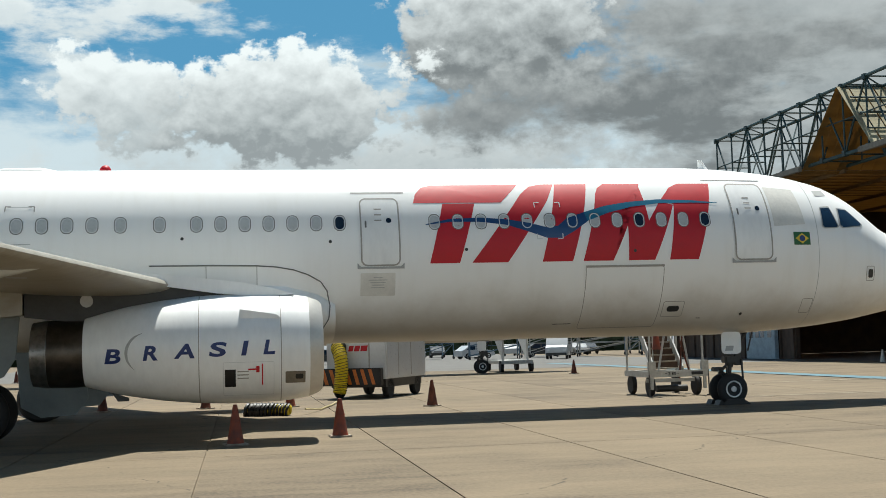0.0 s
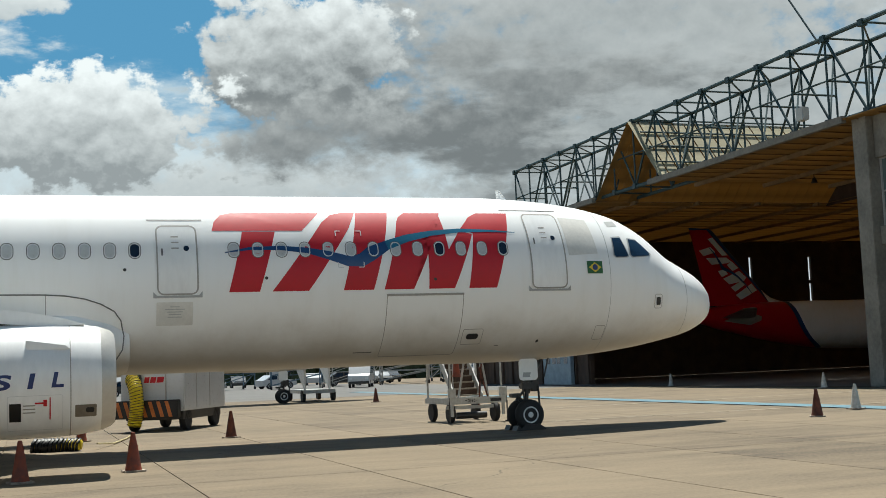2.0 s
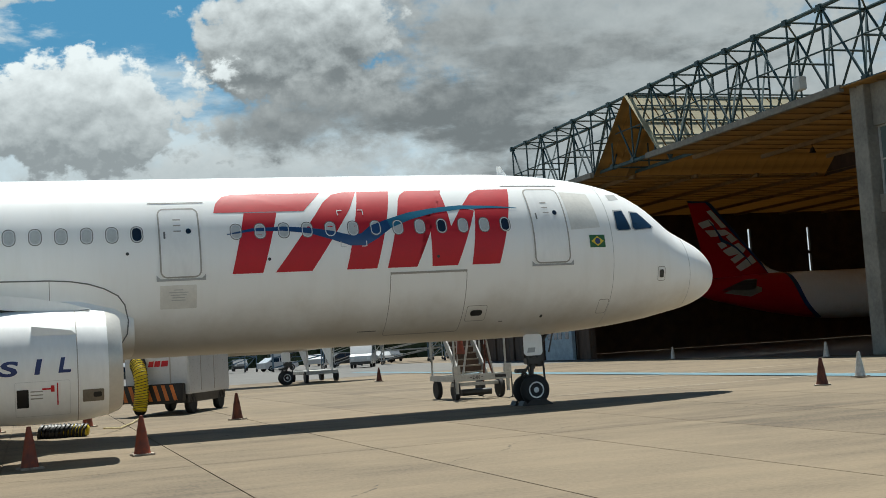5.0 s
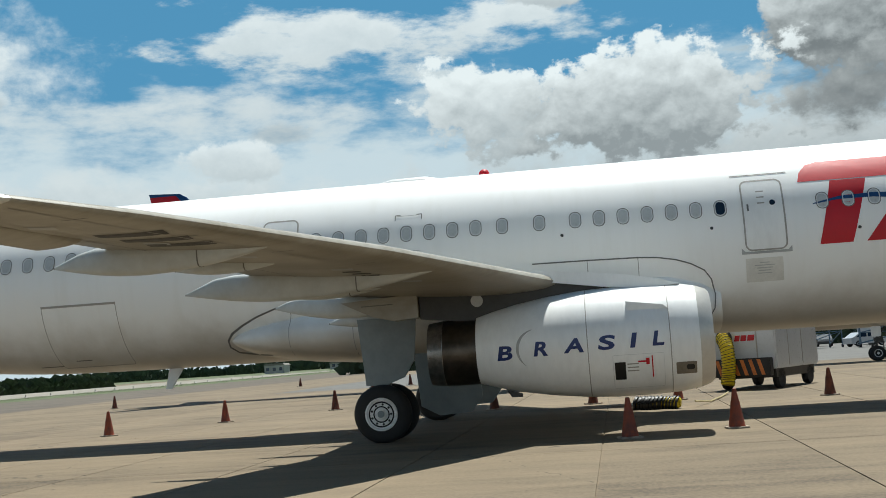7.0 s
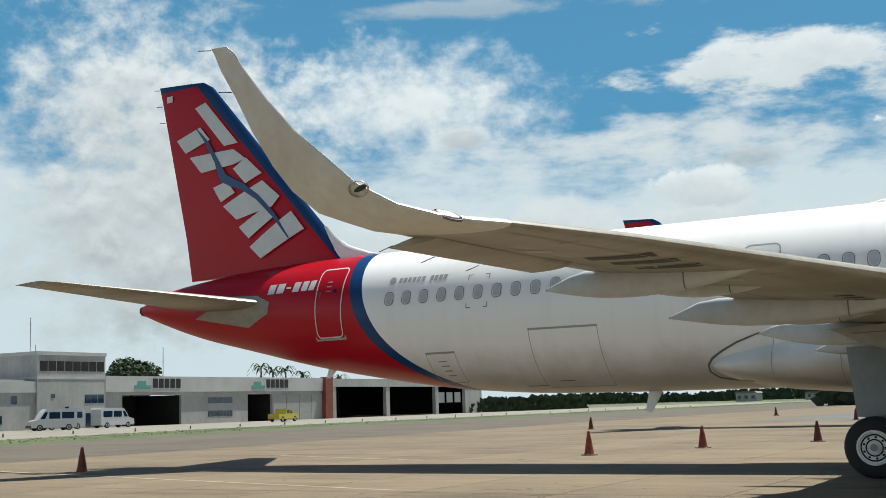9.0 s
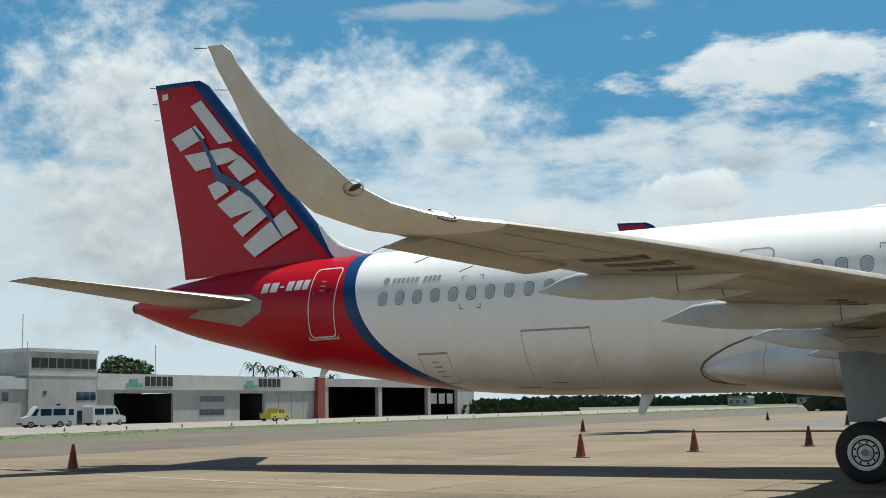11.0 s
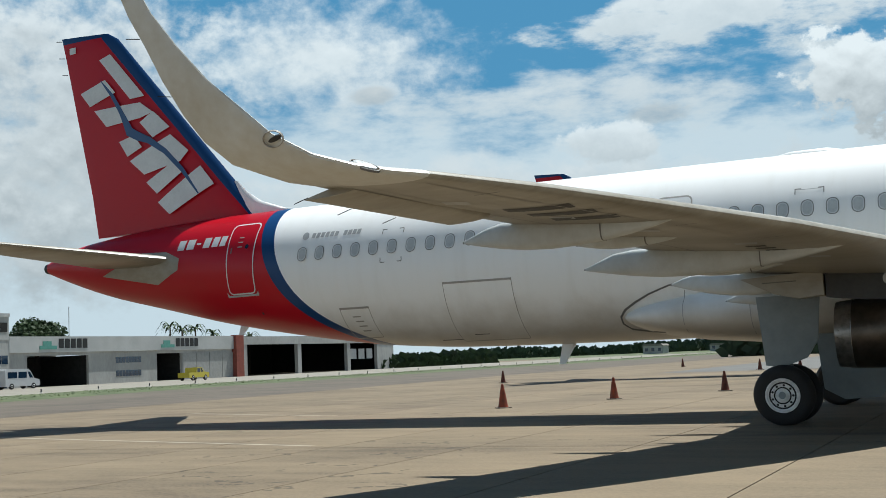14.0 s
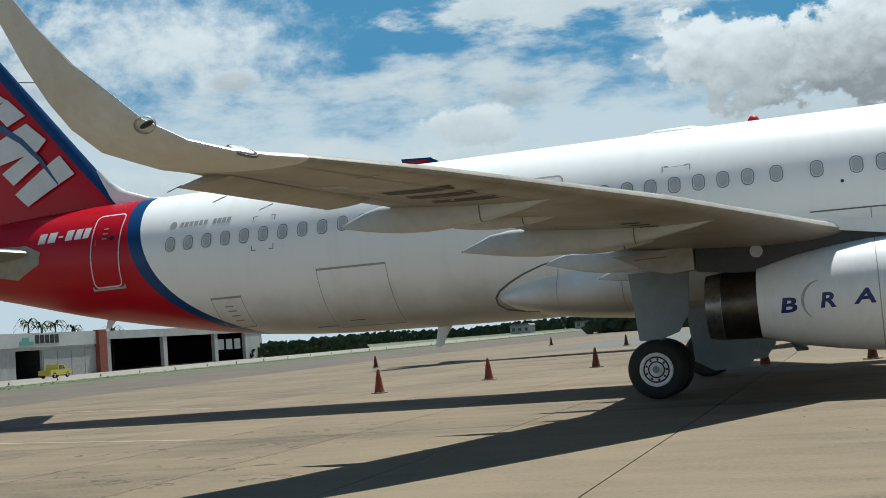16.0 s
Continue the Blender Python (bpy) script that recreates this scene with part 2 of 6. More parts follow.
def ground_mat(name, base, dark, joints=False):
    m, t, p = nodes_of(name)
    L = t.links.new
    co = t.nodes.new("ShaderNodeNewGeometry")
    info = t.nodes.new("ShaderNodeObjectInfo")

    def noise_of(scale, stretch=(1, 1, 1), detail=8):
        mp, n = t.nodes.new("ShaderNodeMapping"), t.nodes.new("ShaderNodeTexNoise")
        mp.inputs["Scale"].default_value = stretch
        L(co.outputs["Position"], mp.inputs[0])
        L(mp.outputs[0], n.inputs[0])
        n.inputs["Scale"].default_value, n.inputs["Detail"].default_value, n.inputs["Roughness"].default_value = scale, detail, .65
        return n.outputs[0]

    a, b, c, d = noise_of(.12, (1, 1.6, 1)), noise_of(1.1, (.5, 1.4, 1)), noise_of(17), noise_of(.35, (.25, 2.5, 1))
    f = math_node(t, "ADD", math_node(t, "ADD", math_node(t, "MULTIPLY", a, .42), math_node(t, "MULTIPLY", b, .28)), math_node(t, "ADD", math_node(t, "MULTIPLY", c, .36), math_node(t, "MULTIPLY", d, .26)))
    if joints:
        f = math_node(t, "ADD", f, math_node(t, "MULTIPLY", math_node(t, "SUBTRACT", info.outputs["Random"], .5), .07))
    r = t.nodes.new("ShaderNodeValToRGB")
    r.color_ramp.elements[0].position, r.color_ramp.elements[1].position = .54, .76
    r.color_ramp.elements[0].color, r.color_ramp.elements[1].color = (*dark, 1), (*base, 1)
    e = r.color_ramp.elements.new(.645)
    e.color = (*[(u * .62 + v * .38) for u, v in zip(base, dark)], 1)
    L(f, r.inputs[0])
    # wandering hairline cracks
    vo, wv, sc, ad = t.nodes.new("ShaderNodeTexVoronoi"), t.nodes.new("ShaderNodeTexNoise"), t.nodes.new("ShaderNodeVectorMath"), t.nodes.new("ShaderNodeVectorMath")
    wv.inputs["Scale"].default_value, wv.inputs["Detail"].default_value = .5, 6
    sc.operation, sc.inputs["Scale"].default_value = "SCALE", 1.6
    L(co.outputs["Position"], wv.inputs[0])
    L(wv.outputs["Color"], sc.inputs[0])
    L(co.outputs["Position"], ad.inputs[0])
    L(sc.outputs[0], ad.inputs[1])
    vo.feature = "DISTANCE_TO_EDGE"
    vo.inputs["Scale"].default_value = .085
    L(ad.outputs[0], vo.inputs[0])
    crack = math_node(t, "MULTIPLY", math_node(t, "LESS_THAN", vo.outputs["Distance"], .0013), math_node(t, "GREATER_THAN", b, .52))
    spots = math_node(t, "GREATER_THAN", noise_of(2.3, (1, 1, 1), 3), .745)
    worn = t.nodes.new("ShaderNodeMix")
    worn.data_type = "RGBA"
    L(math_node(t, "MAXIMUM", math_node(t, "MULTIPLY", crack, .75), math_node(t, "MULTIPLY", spots, .4)), worn.inputs["Factor"])
    L(r.outputs[0], worn.inputs["A"])
    worn.inputs["B"].default_value = (*[v * .55 for v in dark], 1)
    L(worn.outputs["Result"], p.inputs["Base Color"])
    p.inputs["Roughness"].default_value = .85
    bn = t.nodes.new("ShaderNodeBump")
    bn.inputs["Strength"].default_value, bn.inputs["Distance"].default_value = .35, .01
    L(c, bn.inputs["Height"])
    L(bn.outputs[0], p.inputs["Normal"])
    return m


def glass_dark(name, color=(.02, .03, .04), rough=.06):
    m, t, p = nodes_of(name)
    p.inputs["Base Color"].default_value, p.inputs["Roughness"].default_value = (*color, 1), rough
    p.inputs["Coat Weight"].default_value = .5
    return m


def translucent(name, color, share=.55):
    m, t, p = nodes_of(name)
    L = t.links.new
    tr, mx = t.nodes.new("ShaderNodeBsdfTranslucent"), t.nodes.new("ShaderNodeMixShader")
    n, r = t.nodes.new("ShaderNodeTexNoise"), t.nodes.new("ShaderNodeValToRGB")
    co, mp = t.nodes.new("ShaderNodeTexCoord"), t.nodes.new("ShaderNodeMapping")
    mp.inputs["Scale"].default_value = (.25, 1.4, 1)
    L(co.outputs["Object"], mp.inputs[0])
    L(mp.outputs[0], n.inputs[0])
    n.inputs["Scale"].default_value, n.inputs["Detail"].default_value = .9, 6
    r.color_ramp.elements[0].position, r.color_ramp.elements[1].position = .3, .7
    r.color_ramp.elements[0].color, r.color_ramp.elements[1].color = (*[c * .55 for c in color], 1), (*color, 1)
    L(n.outputs[0], r.inputs[0])
    L(r.outputs[0], tr.inputs[0])
    L(r.outputs[0], p.inputs["Base Color"])
    p.inputs["Roughness"].default_value = .7
    mx.inputs[0].default_value = share
    L(p.outputs[0], mx.inputs[1])
    L(tr.outputs[0], mx.inputs[2])
    L(mx.outputs[0], t.nodes["Material Output"].inputs[0])
    return m


SKIN, FIN = livery("airliner_paint"), livery("fin_paint", True)
WHITE = mat("white_paint", (.88, .88, .865), .38, var=.05, scale=.8, fine=6, coat=.3, stretch=(1.6, 1, .5))
WINGGREY = mat("wing_grey", (.35, .33, .285), .42, tint=(.22, .195, .145), var=.10, scale=.6, fine=5, coat=.1, stretch=(.5, 2, 1))
SHARKGREY = mat("sharklet_grey", (.62, .625, .60), .40, tint=(.50, .47, .40), var=.08, scale=.6, fine=5, coat=.15)
PODGREY = mat("fairing_grey", (.55, .575, .57), .42, tint=(.43, .435, .41), var=.08, scale=.8, fine=5, coat=.1)
GREY = mat("grey_paint", (.40, .41, .41), .45, var=.1)
LINE = mat("panel_line", (.16, .155, .15), .6, var=.1)
SOFTLINE = mat("soft_panel_line", (.38, .36, .33), .6, var=.1)
DOORGREY = mat("door_surround", (.48, .48, .46), .45, var=.1)
PYLON = mat("pylon_grey", (.035, .035, .034), .45, var=.2)
GEAR = mat("gear_grey", (.24, .275, .285), .45, var=.09, scale=1.2, fine=6)
STEEL = mat("steel", (.32, .31, .30), .32, .9, var=.25, scale=4)
NOZZLE = mat("burnt_nozzle", (.11, .092, .075), .36, .9, var=.3, scale=1.5, fine=5)
LIP = mat("polished_lip", (.55, .53, .49), .38, .35, var=.06)
RUBBER = mat("rubber", (.018, .018, .019), .75, var=.2, fine=40, bump=.3)
HUB = mat("wheel_rim", (.80, .80, .79), .45, .0, var=.15, scale=6)
BLACK = mat("black_paint", (.012, .012, .013), .5, var=.2)
RED = mat("red_livery", (.50, .003, .014), .5, var=.06)
BLUE = mat("blue_livery", (.012, .06, .18), .33, var=.08, coat=.3)
TEAL = mat("teal_livery", (.02, .16, .27), .33, var=.08, coat=.3)
LOGOWHITE = mat("logo_white", (.68, .69, .69), .4, var=.06)
TEXTBLUE = mat("letter_blue", (.012, .03, .14), .35, var=.05)
PANE = mat("cabin_blind", (.55, .57, .57), .3, var=.08, scale=1.2)
PANEDARK = glass_dark("cabin_pane_dark", (.012, .02, .035), .08)
COCKPIT = glass_dark("cockpit_glass", (.012, .03, .06), .05)
CONE = mat("cone_orange", (.22, .040, .013), .65, var=.35, scale=6, tint=(.09, .03, .02))
CONEBASE = mat("cone_base", (.36, .30, .24), .8, var=.3, scale=8)
CONEDARK = mat("cone_faded", (.12, .032, .016), .7, var=.35, scale=6)
CONEWHITE = mat("cone_white", (.55, .54, .5), .7, var=.2, scale=8)
YELLOW = mat("hose_yellow", (.72, .55, .02), .5, var=.15, scale=5, bump=.2)
HAZARD = mat("hazard_orange", (.55, .16, .03), .5, var=.2)
TRUSSBLUE = mat("truss_teal", (.022, .058, .066), .55, var=.3, scale=1.5)
CONCRETE = ground_mat("apron_concrete", (.204, .154, .094), (.072, .052, .031))
SLAB = ground_mat("apron_slab", (.204, .154, .094), (.072, .052, .031), True)
ASPHALT_GREY = ground_mat("grey_asphalt", (.145, .14, .13), (.09, .086, .08))
PATCH = mat("dull_composite", (.72, .70, .65), .55, var=.08)
ASPHALT = ground_mat("taxiway_asphalt", (.125, .10, .073), (.05, .04, .03))
APRON_FAR = ground_mat("far_apron", (.26, .24, .20), (.18, .16, .13))
GRASS = mat("grass_blades", (.10, .125, .05), .9, var=.3, scale=.3, fine=6)
LATCH = mat("latch_tan", (.20, .17, .13), .5, var=.2)
FRAMEGREY = mat("window_surround", (.66, .67, .66), .4, var=.05)
FACADE = mat("facade_render", (.38, .38, .365), .8, var=.14, scale=.25, fine=3, stretch=(1, 1, .4))
FACADE2 = mat("facade_band", (.46, .465, .455), .75, var=.1, scale=.3)
DOORPANEL = mat("hangar_door_panel", (.34, .34, .325), .7, var=.1)
# near-black; on the far bay walls it stands in for interior shade
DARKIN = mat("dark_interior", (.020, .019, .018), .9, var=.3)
BRICKRED = mat("red_pillar", (.24, .06, .04), .7, var=.2)
CONCWALL = mat("grey_concrete_wall", (.21, .2, .175), .85, var=.22, scale=.7, fine=6, bump=.3)
BEAM = mat("ceiling_beam", (.20, .13, .06), .7, var=.2)
BROWN = mat("brown_sheet", (.075, .045, .030), .8, var=.3, scale=.8, stretch=(1, 3, 1))
PALEBLUE = mat("pale_blue_door", (.28, .36, .42), .6, var=.15)
ROOFPANEL = translucent("fibreglass_roof", (.33, .21, .075), .45)
ROOFCREAM = translucent("fibreglass_cream", (.60, .54, .36), .3)
LEAF = mat("leaves", (.036, .068, .02), .7, var=.35, scale=.6, fine=9)
LEAFDARK = mat("far_leaves", (.035, .062, .028), .8, var=.3, scale=.05, fine=.6)
BARK = mat("bark", (.12, .09, .06), .9, var=.25)
CARWHITE = mat("van_white", (.54, .55, .56), .3, var=.04, coat=.5)
CARYELLOW = mat("pickup_yellow", (.48, .40, .015), .35, var=.08, coat=.4)
CARDARK = mat("car_dark", (.03, .035, .04), .3, var=.1, coat=.5)
CARSILVER = mat("car_silver", (.38, .39, .40), .3, .4, var=.08, coat=.5)
STAIRWHITE = mat("stair_white", (.45, .45, .43), .5, var=.16, scale=3)
WOODY = mat("tread_tan", (.30, .25, .19), .7, var=.25, scale=3)
ROPE = mat("rope", (.45, .38, .2), .8, var=.2)
BLUELINE = mat("blue_line_paint", (.10, .20, .245), .7, var=.2, scale=1.5)
PALELINE = mat("worn_line_paint", (.34, .29, .22), .75, var=.2, scale=1.5)
STEELBLUE = mat("scaffold_blue", (.10, .17, .24), .5, var=.2)
GREENSIGN = mat("sign_green", (.10, .30, .25), .5, var=.1)


# ---------------- mesh helpers ----------------
def part(name, bm, material, parent=None, label="", smooth=True):
    bmesh.ops.recalc_face_normals(bm, faces=bm.faces[:])
    me = bpy.data.meshes.new(name)
    bm.to_mesh(me)
    bm.free()
    me.materials.append(material)
    if smooth:
        me.shade_smooth()
        me.set_sharp_from_angle(angle=radians(38))
    ob = new(name, me)
    ob.parent = parent
    if label:
        ob["label"] = label
    return ob


def shared(name, me, parent, loc=(0, 0, 0)):
    ob = new(name, me)
    ob.parent = parent
    ob.location = loc
    return ob


def root(name, m, label, category, group="", kind=""):
    ob = new(name)
    ob.matrix_world = m
    return tagged(ob, label, category, group, kind)


def box(bm, lo, hi, bevel=0.0, m=None):
    vs = [bm.verts.new((x, y, z)) for x in (lo[0], hi[0]) for y in (lo[1], hi[1]) for z in (lo[2], hi[2])]
    fs = [bm.faces.new([vs[i] for i in f]) for f in ((0, 1, 3, 2), (4, 6, 7, 5), (0, 4, 5, 1), (2, 3, 7, 6), (0, 2, 6, 4), (1, 5, 7, 3))]
    if bevel:
        es = list({e for f in fs for e in f.edges})
        r = bmesh.ops.bevel(bm, geom=es, offset=bevel, segments=2, affect="EDGES")
        vs = list({v for f in r["faces"] for v in f.verts} | {v for v in vs if v.is_valid})
    if m is not None:
        bmesh.ops.transform(bm, matrix=m, verts=[v for v in vs if v.is_valid])
    return bm


def loft(bm, rings, caps=True, closed=True):
    vs = [[bm.verts.new(p) for p in r] for r in rings]
    n = len(vs[0])
    for a, b in zip(vs, vs[1:]):
        for i in range(n if closed else n - 1):
            j = (i + 1) % n
            bm.faces.new((a[i], a[j], b[j], b[i]))
    if caps:
        bm.faces.new(vs[0])
        bm.faces.new(vs[-1])
    return bm


def tube(bm, p, q, r, n=8, r2=None):
    p, q = Vector(p), Vector(q)
    d = (q - p).normalized()
    u = d.orthogonal().normalized()
    v = d.cross(u)
    r2 = r if r2 is None else r2
    return loft(bm, [[o + (u * math.cos(a) + v * math.sin(a)) * s for a in (2 * math.pi * i / n for i in range(n))] for o, s in ((p, r), (q, r2))])


def bent(bm, pts, r, n=8):
    rings = []
    for i, p in enumerate(pts):
        d = (Vector(pts[min(i + 1, len(pts) - 1)]) - Vector(pts[max(i - 1, 0)])).normalized()
        u = d.cross(Vector((.13, .21, .97))).normalized()
        v = d.cross(u)
        rr = r[i] if isinstance(r, list) else r
        rings.append([Vector(p) + (u * math.cos(a) + v * math.sin(a)) * rr for a in (2 * math.pi * k / n for k in range(n))])
    return loft(bm, rings)


def lathe_y(bm, prof, cx, cz, n=28):
    """Turned about an axis along y: prof is (y, radius)."""
    return loft(bm, [[(cx + r * math.cos(a), y, cz + r * math.sin(a)) for a in (2 * math.pi * i / n for i in range(n))] for y, r in prof])


def prism(bm, poly, y0, y1):
    """A side-view outline in x and z, given thickness along y."""
    return loft(bm, [[(x, y0, z) for x, z in poly], [(x, y1, z) for x, z in poly]])


def rounded(x0, z0, x1, z1, r, k=4, slant=0.0):
    pts = []
    for cx, cz, a0 in ((x1 - r, z1 - r, 0), (x0 + r, z1 - r, 90), (x0 + r, z0 + r, 180), (x1 - r, z0 + r, 270)):
        for i in range(k + 1):
            a = radians(a0 + 90 * i / k)
            x, z = cx + r * math.cos(a), cz + r * math.sin(a)
            pts.append((x + slant * (z - (z0 + z1) / 2), z))
    return pts


# ---------------- fuselage form ----------------
STATIONS = [(-.36, 3.10, 2.98, .05), (-.30, 3.34, 2.80, .26), (-.15, 3.58, 2.60, .48), (.2, 3.87, 2.40, .78), (.6, 4.09, 2.26, 1.0), (1.1, 4.36, 2.15, 1.2), (1.5, 4.68, 2.07, 1.34),
            (1.82, 4.95, 2.01, 1.43), (2.3, 5.24, 1.94, 1.55), (2.8, 5.45, 1.88, 1.65), (3.9, 5.69, 1.79, 1.82), (5.2, 5.83, 1.73, 1.94), (6.4, 5.88, 1.72, 1.97), (8, 5.88, 1.74, 1.975),
            (18, 5.87, 1.77, 1.975), (28, 5.86, 1.79, 1.975), (30.3, 5.86, 1.82, 1.97), (32.7, 5.87, 1.96, 1.92), (34.3, 5.87, 2.16, 1.85), (37.5, 5.84, 2.70, 1.55), (40.3, 5.72, 3.34, 1.1),
            (42.1, 5.55, 3.77, .8), (43.7, 5.32, 4.28, .5), (44.6, 5.0, 4.62, .25)]
ST = np.array(STATIONS)


def section(x):
    """Top, keel and half width of the hull at x, on a smooth curve through the stations."""
    s = -x
    i = int(np.clip(np.searchsorted(ST[:, 0], s) - 1, 0, len(ST) - 2))
    h = ST[i + 1, 0] - ST[i, 0]
    u = (s - ST[i, 0]) / h

    def slope(j):
        if j <= 0 or j >= len(ST) - 1:
            k = max(0, min(j, len(ST) - 2))
            return (ST[k + 1, 1:] - ST[k, 1:]) / (ST[k + 1, 0] - ST[k, 0])
        a, b = (ST[j, 1:] - ST[j - 1, 1:]) / (ST[j, 0] - ST[j - 1, 0]), (ST[j + 1, 1:] - ST[j, 1:]) / (ST[j + 1, 0] - ST[j, 0])
        return np.where(a * b > 0, 2 * a * b / np.where(a + b == 0, 1, a + b), 0)

    m0, m1 = slope(i) * h, slope(i + 1) * h
    return (2 * u**3 - 3 * u**2 + 1) * ST[i, 1:] + (u**3 - 2 * u**2 + u) * m0 + (-2 * u**3 + 3 * u**2) * ST[i + 1, 1:] + (u**3 - u**2) * m1


def hull_y(x, z, off=0.0):
    zt, zb, hw = section(x)
    q = (z - (zt + zb) / 2) / ((zt - zb) / 2)
    return -(hw + off) * math.sqrt(max(0.0, 1 - min(1, q * q)))


NAC = [(-15.5, .80), (-15.56, .86), (-15.75, .93), (-16.1, .985), (-16.6, 1.01), (-17.2, 1.015), (-17.8, .985), (-18.4, .92), (-19.0, .82), (-19.4, .725), (-19.75, .63)]
NY, NZ = -5.75, 1.71


def nac_y(x, z, off=0.0):
    r = float(np.interp(-x, [-a for a, _ in NAC], [b for _, b in NAC])) + off
    return NY - math.sqrt(max(.02, r * r - (z - NZ)**2))


def drape(bm, form, off, step=.14):
    """Cuts a flat x-z pattern fine and lays it on the curved form."""
    xs, zs = [v.co.x for v in bm.verts], [v.co.z for v in bm.verts]
    for lo, hi, ax in ((min(xs), max(xs), 0), (min(zs), max(zs), 2)):
        k = math.ceil(lo / step) * step
        while k < hi:
            no = (1, 0, 0) if ax == 0 else (0, 0, 1)
            bmesh.ops.bisect_plane(bm, geom=bm.verts[:] + bm.edges[:] + bm.faces[:], plane_co=[c * k for c in no], plane_no=no, dist=1e-5)
            k += step
    for v in bm.verts:
        v.co.y = form(v.co.x, v.co.z, off)
    return bm


def flat(polys):
    bm = bmesh.new()
    for poly in polys:
        f = bm.faces.new([bm.verts.new((x, 0, z)) for x, z in poly])
    bmesh.ops.triangulate(bm, faces=bm.faces[:])
    return bm


def ring_strip(outer, inner):
    bm = bmesh.new()
    a, b = [bm.verts.new((x, 0, z)) for x, z in outer], [bm.verts.new((x, 0, z)) for x, z in inner]
    n = len(a)
    for i in range(n):
        j = (i + 1) % n
        bm.faces.new((a[i], a[j], b[j], b[i]))
    return bm


def decal(name, polys, material, parent, form=hull_y, off=.005, label="", step=.14):
    return part(name, drape(flat(polys), form, off, step), material, parent, label)


def outline(name, x0, z0, x1, z1, r, w, material, parent, form=hull_y, off=.006, slant=0.0, label=""):
    bm = ring_strip(rounded(x0, z0, x1, z1, r, slant=slant), rounded(x0 + w, z0 + w, x1 - w, z1 - w, max(.01, r - w), slant=slant))
    return part(name, drape(bm, form, off), material, parent, label)


def strip(p, q, w):
    (x0, z0), (x1, z1) = p, q
    d = math.hypot(x1 - x0, z1 - z0)
    nx, nz = -(z1 - z0) / d * w / 2, (x1 - x0) / d * w / 2
    return [(x0 + nx, z0 + nz), (x1 + nx, z1 + nz), (x1 - nx, z1 - nz), (x0 - nx, z0 - nz)]


def ribbon(pts):
    """A band along points (x, z, width)."""
    left, right = [], []
    for i, (x, z, w) in enumerate(pts):
        a, b = pts[max(i - 1, 0)], pts[min(i + 1, len(pts) - 1)]
        d = math.hypot(b[0] - a[0], b[1] - a[1])
        nx, nz = -(b[1] - a[1]) / d * w / 2, (b[0] - a[0]) / d * w / 2
        left.append((x + nx, z + nz))
        right.append((x - nx, z - nz))
    return [[left[i], left[i + 1], right[i + 1], right[i]] for i in range(len(pts) - 1)]


def foil(bm, pairs, thick, n=10):
    """A wing through stations of leading and trailing edge; thick: share of the chord."""
    rings = []
    for i, (le, te) in enumerate(pairs):
        le, te = Vector(le), Vector(te)
        a, b = pairs[max(i - 1, 0)], pairs[min(i + 1, len(pairs) - 1)]
        span = (Vector(b[0]) + Vector(b[1]) - Vector(a[0]) - Vector(a[1])).normalized()
        ch = te - le
        up = span.cross(ch).normalized()
        if up.z < -.05 or (abs(up.z) <= .05 and up.y < 0):
            up = -up
        t = thick[i] * ch.length
        ring = []
        for sgn in (1, -1):
            for k in range(n + 1):
                u = (1 - math.cos(math.pi * k / n)) / 2
                u = u if sgn == 1 else 1 - u
                if sgn == -1 and k in (0, n):
                    continue
                h = 5 * t * (.2969 * math.sqrt(u) - .126 * u - .3516 * u * u + .2843 * u**3 - .1036 * u**4)
                ring.append(le + ch * u + up * (h * (sgn * .95 + .12) + .0025 * sgn))
        rings.append(ring)
    return loft(bm, rings)


def mirror_y(bm):
    for v in bm.verts:
        v.co.y = -v.co.y
    return bm


# ---------------- ground ----------------
def sheet(name, x0, y0, x1, y1, z, material, label, category, kind="structure", nx=1):
    bm = bmesh.new()
    vs = [bm.verts.new(p) for p in ((x0, y0, z), (x1, y0, z), (x1, y1, z), (x0, y1, z))]
    bm.faces.new(vs)
    return tagged(part(name, bm, material, None, "", False), label, category, "", kind)


ground = sheet("ground", -2500, -1500, 2500, 2500, -.02, CONCRETE, "sun-bleached tan concrete airport apron with stains", "ground")


def band_sheet(name, pts, z, material, label, category):
    bm = bmesh.new()
    bm.faces.new([bm.verts.new((x, y, z)) for x, y in pts])
    return tagged(part(name, bm, material, None, "", False), label, category, "", "structure")


band_sheet("road", [(-50, -60), (-56, 60), (-40, 1000), (-72, 1000), (-80, 60), (-62, -60)], -.014, ASPHALT, "worn brown-grey asphalt taxiway beyond the apron", "taxiway")
band_sheet("ground_verge", [(-62, -60), (-80, 60), (-72, 1000), (-90, 1000), (-96, 60), (-72, -60)], -.008, GRASS, "thin strip of dry green grass beside the taxiway", "grass")
band_sheet("pavement", [(-72, -60), (-96, 60), (-90, 1000), (-140, 1000), (-140, -60)], -.012, APRON_FAR, "pale concrete apron in front of the far hangars", "apron")
band_sheet("ground_field", [(-2000, 330), (-60, 330), (40, 520), (40, 1200), (-2000, 1200)], -.004, GRASS, "flat green airfield grass in the distance", "grass")
band_sheet("runway", [(-2000, 395), (-45, 380), (-45, 392), (-2000, 410)], .0, APRON_FAR, "pale far runway strip across the grass", "runway")
band_sheet("road_grey", [(-40, 50), (19, 44), (19, 260), (-40, 330)], -.012, ASPHALT_GREY, "grey asphalt service road beyond the apron", "road")
band_sheet("blue_line", [(5.6, -60), (6.7, -60), (6.7, 60), (5.6, 60)], .004, BLUELINE, "faded pale blue painted apron line", "ground marking")
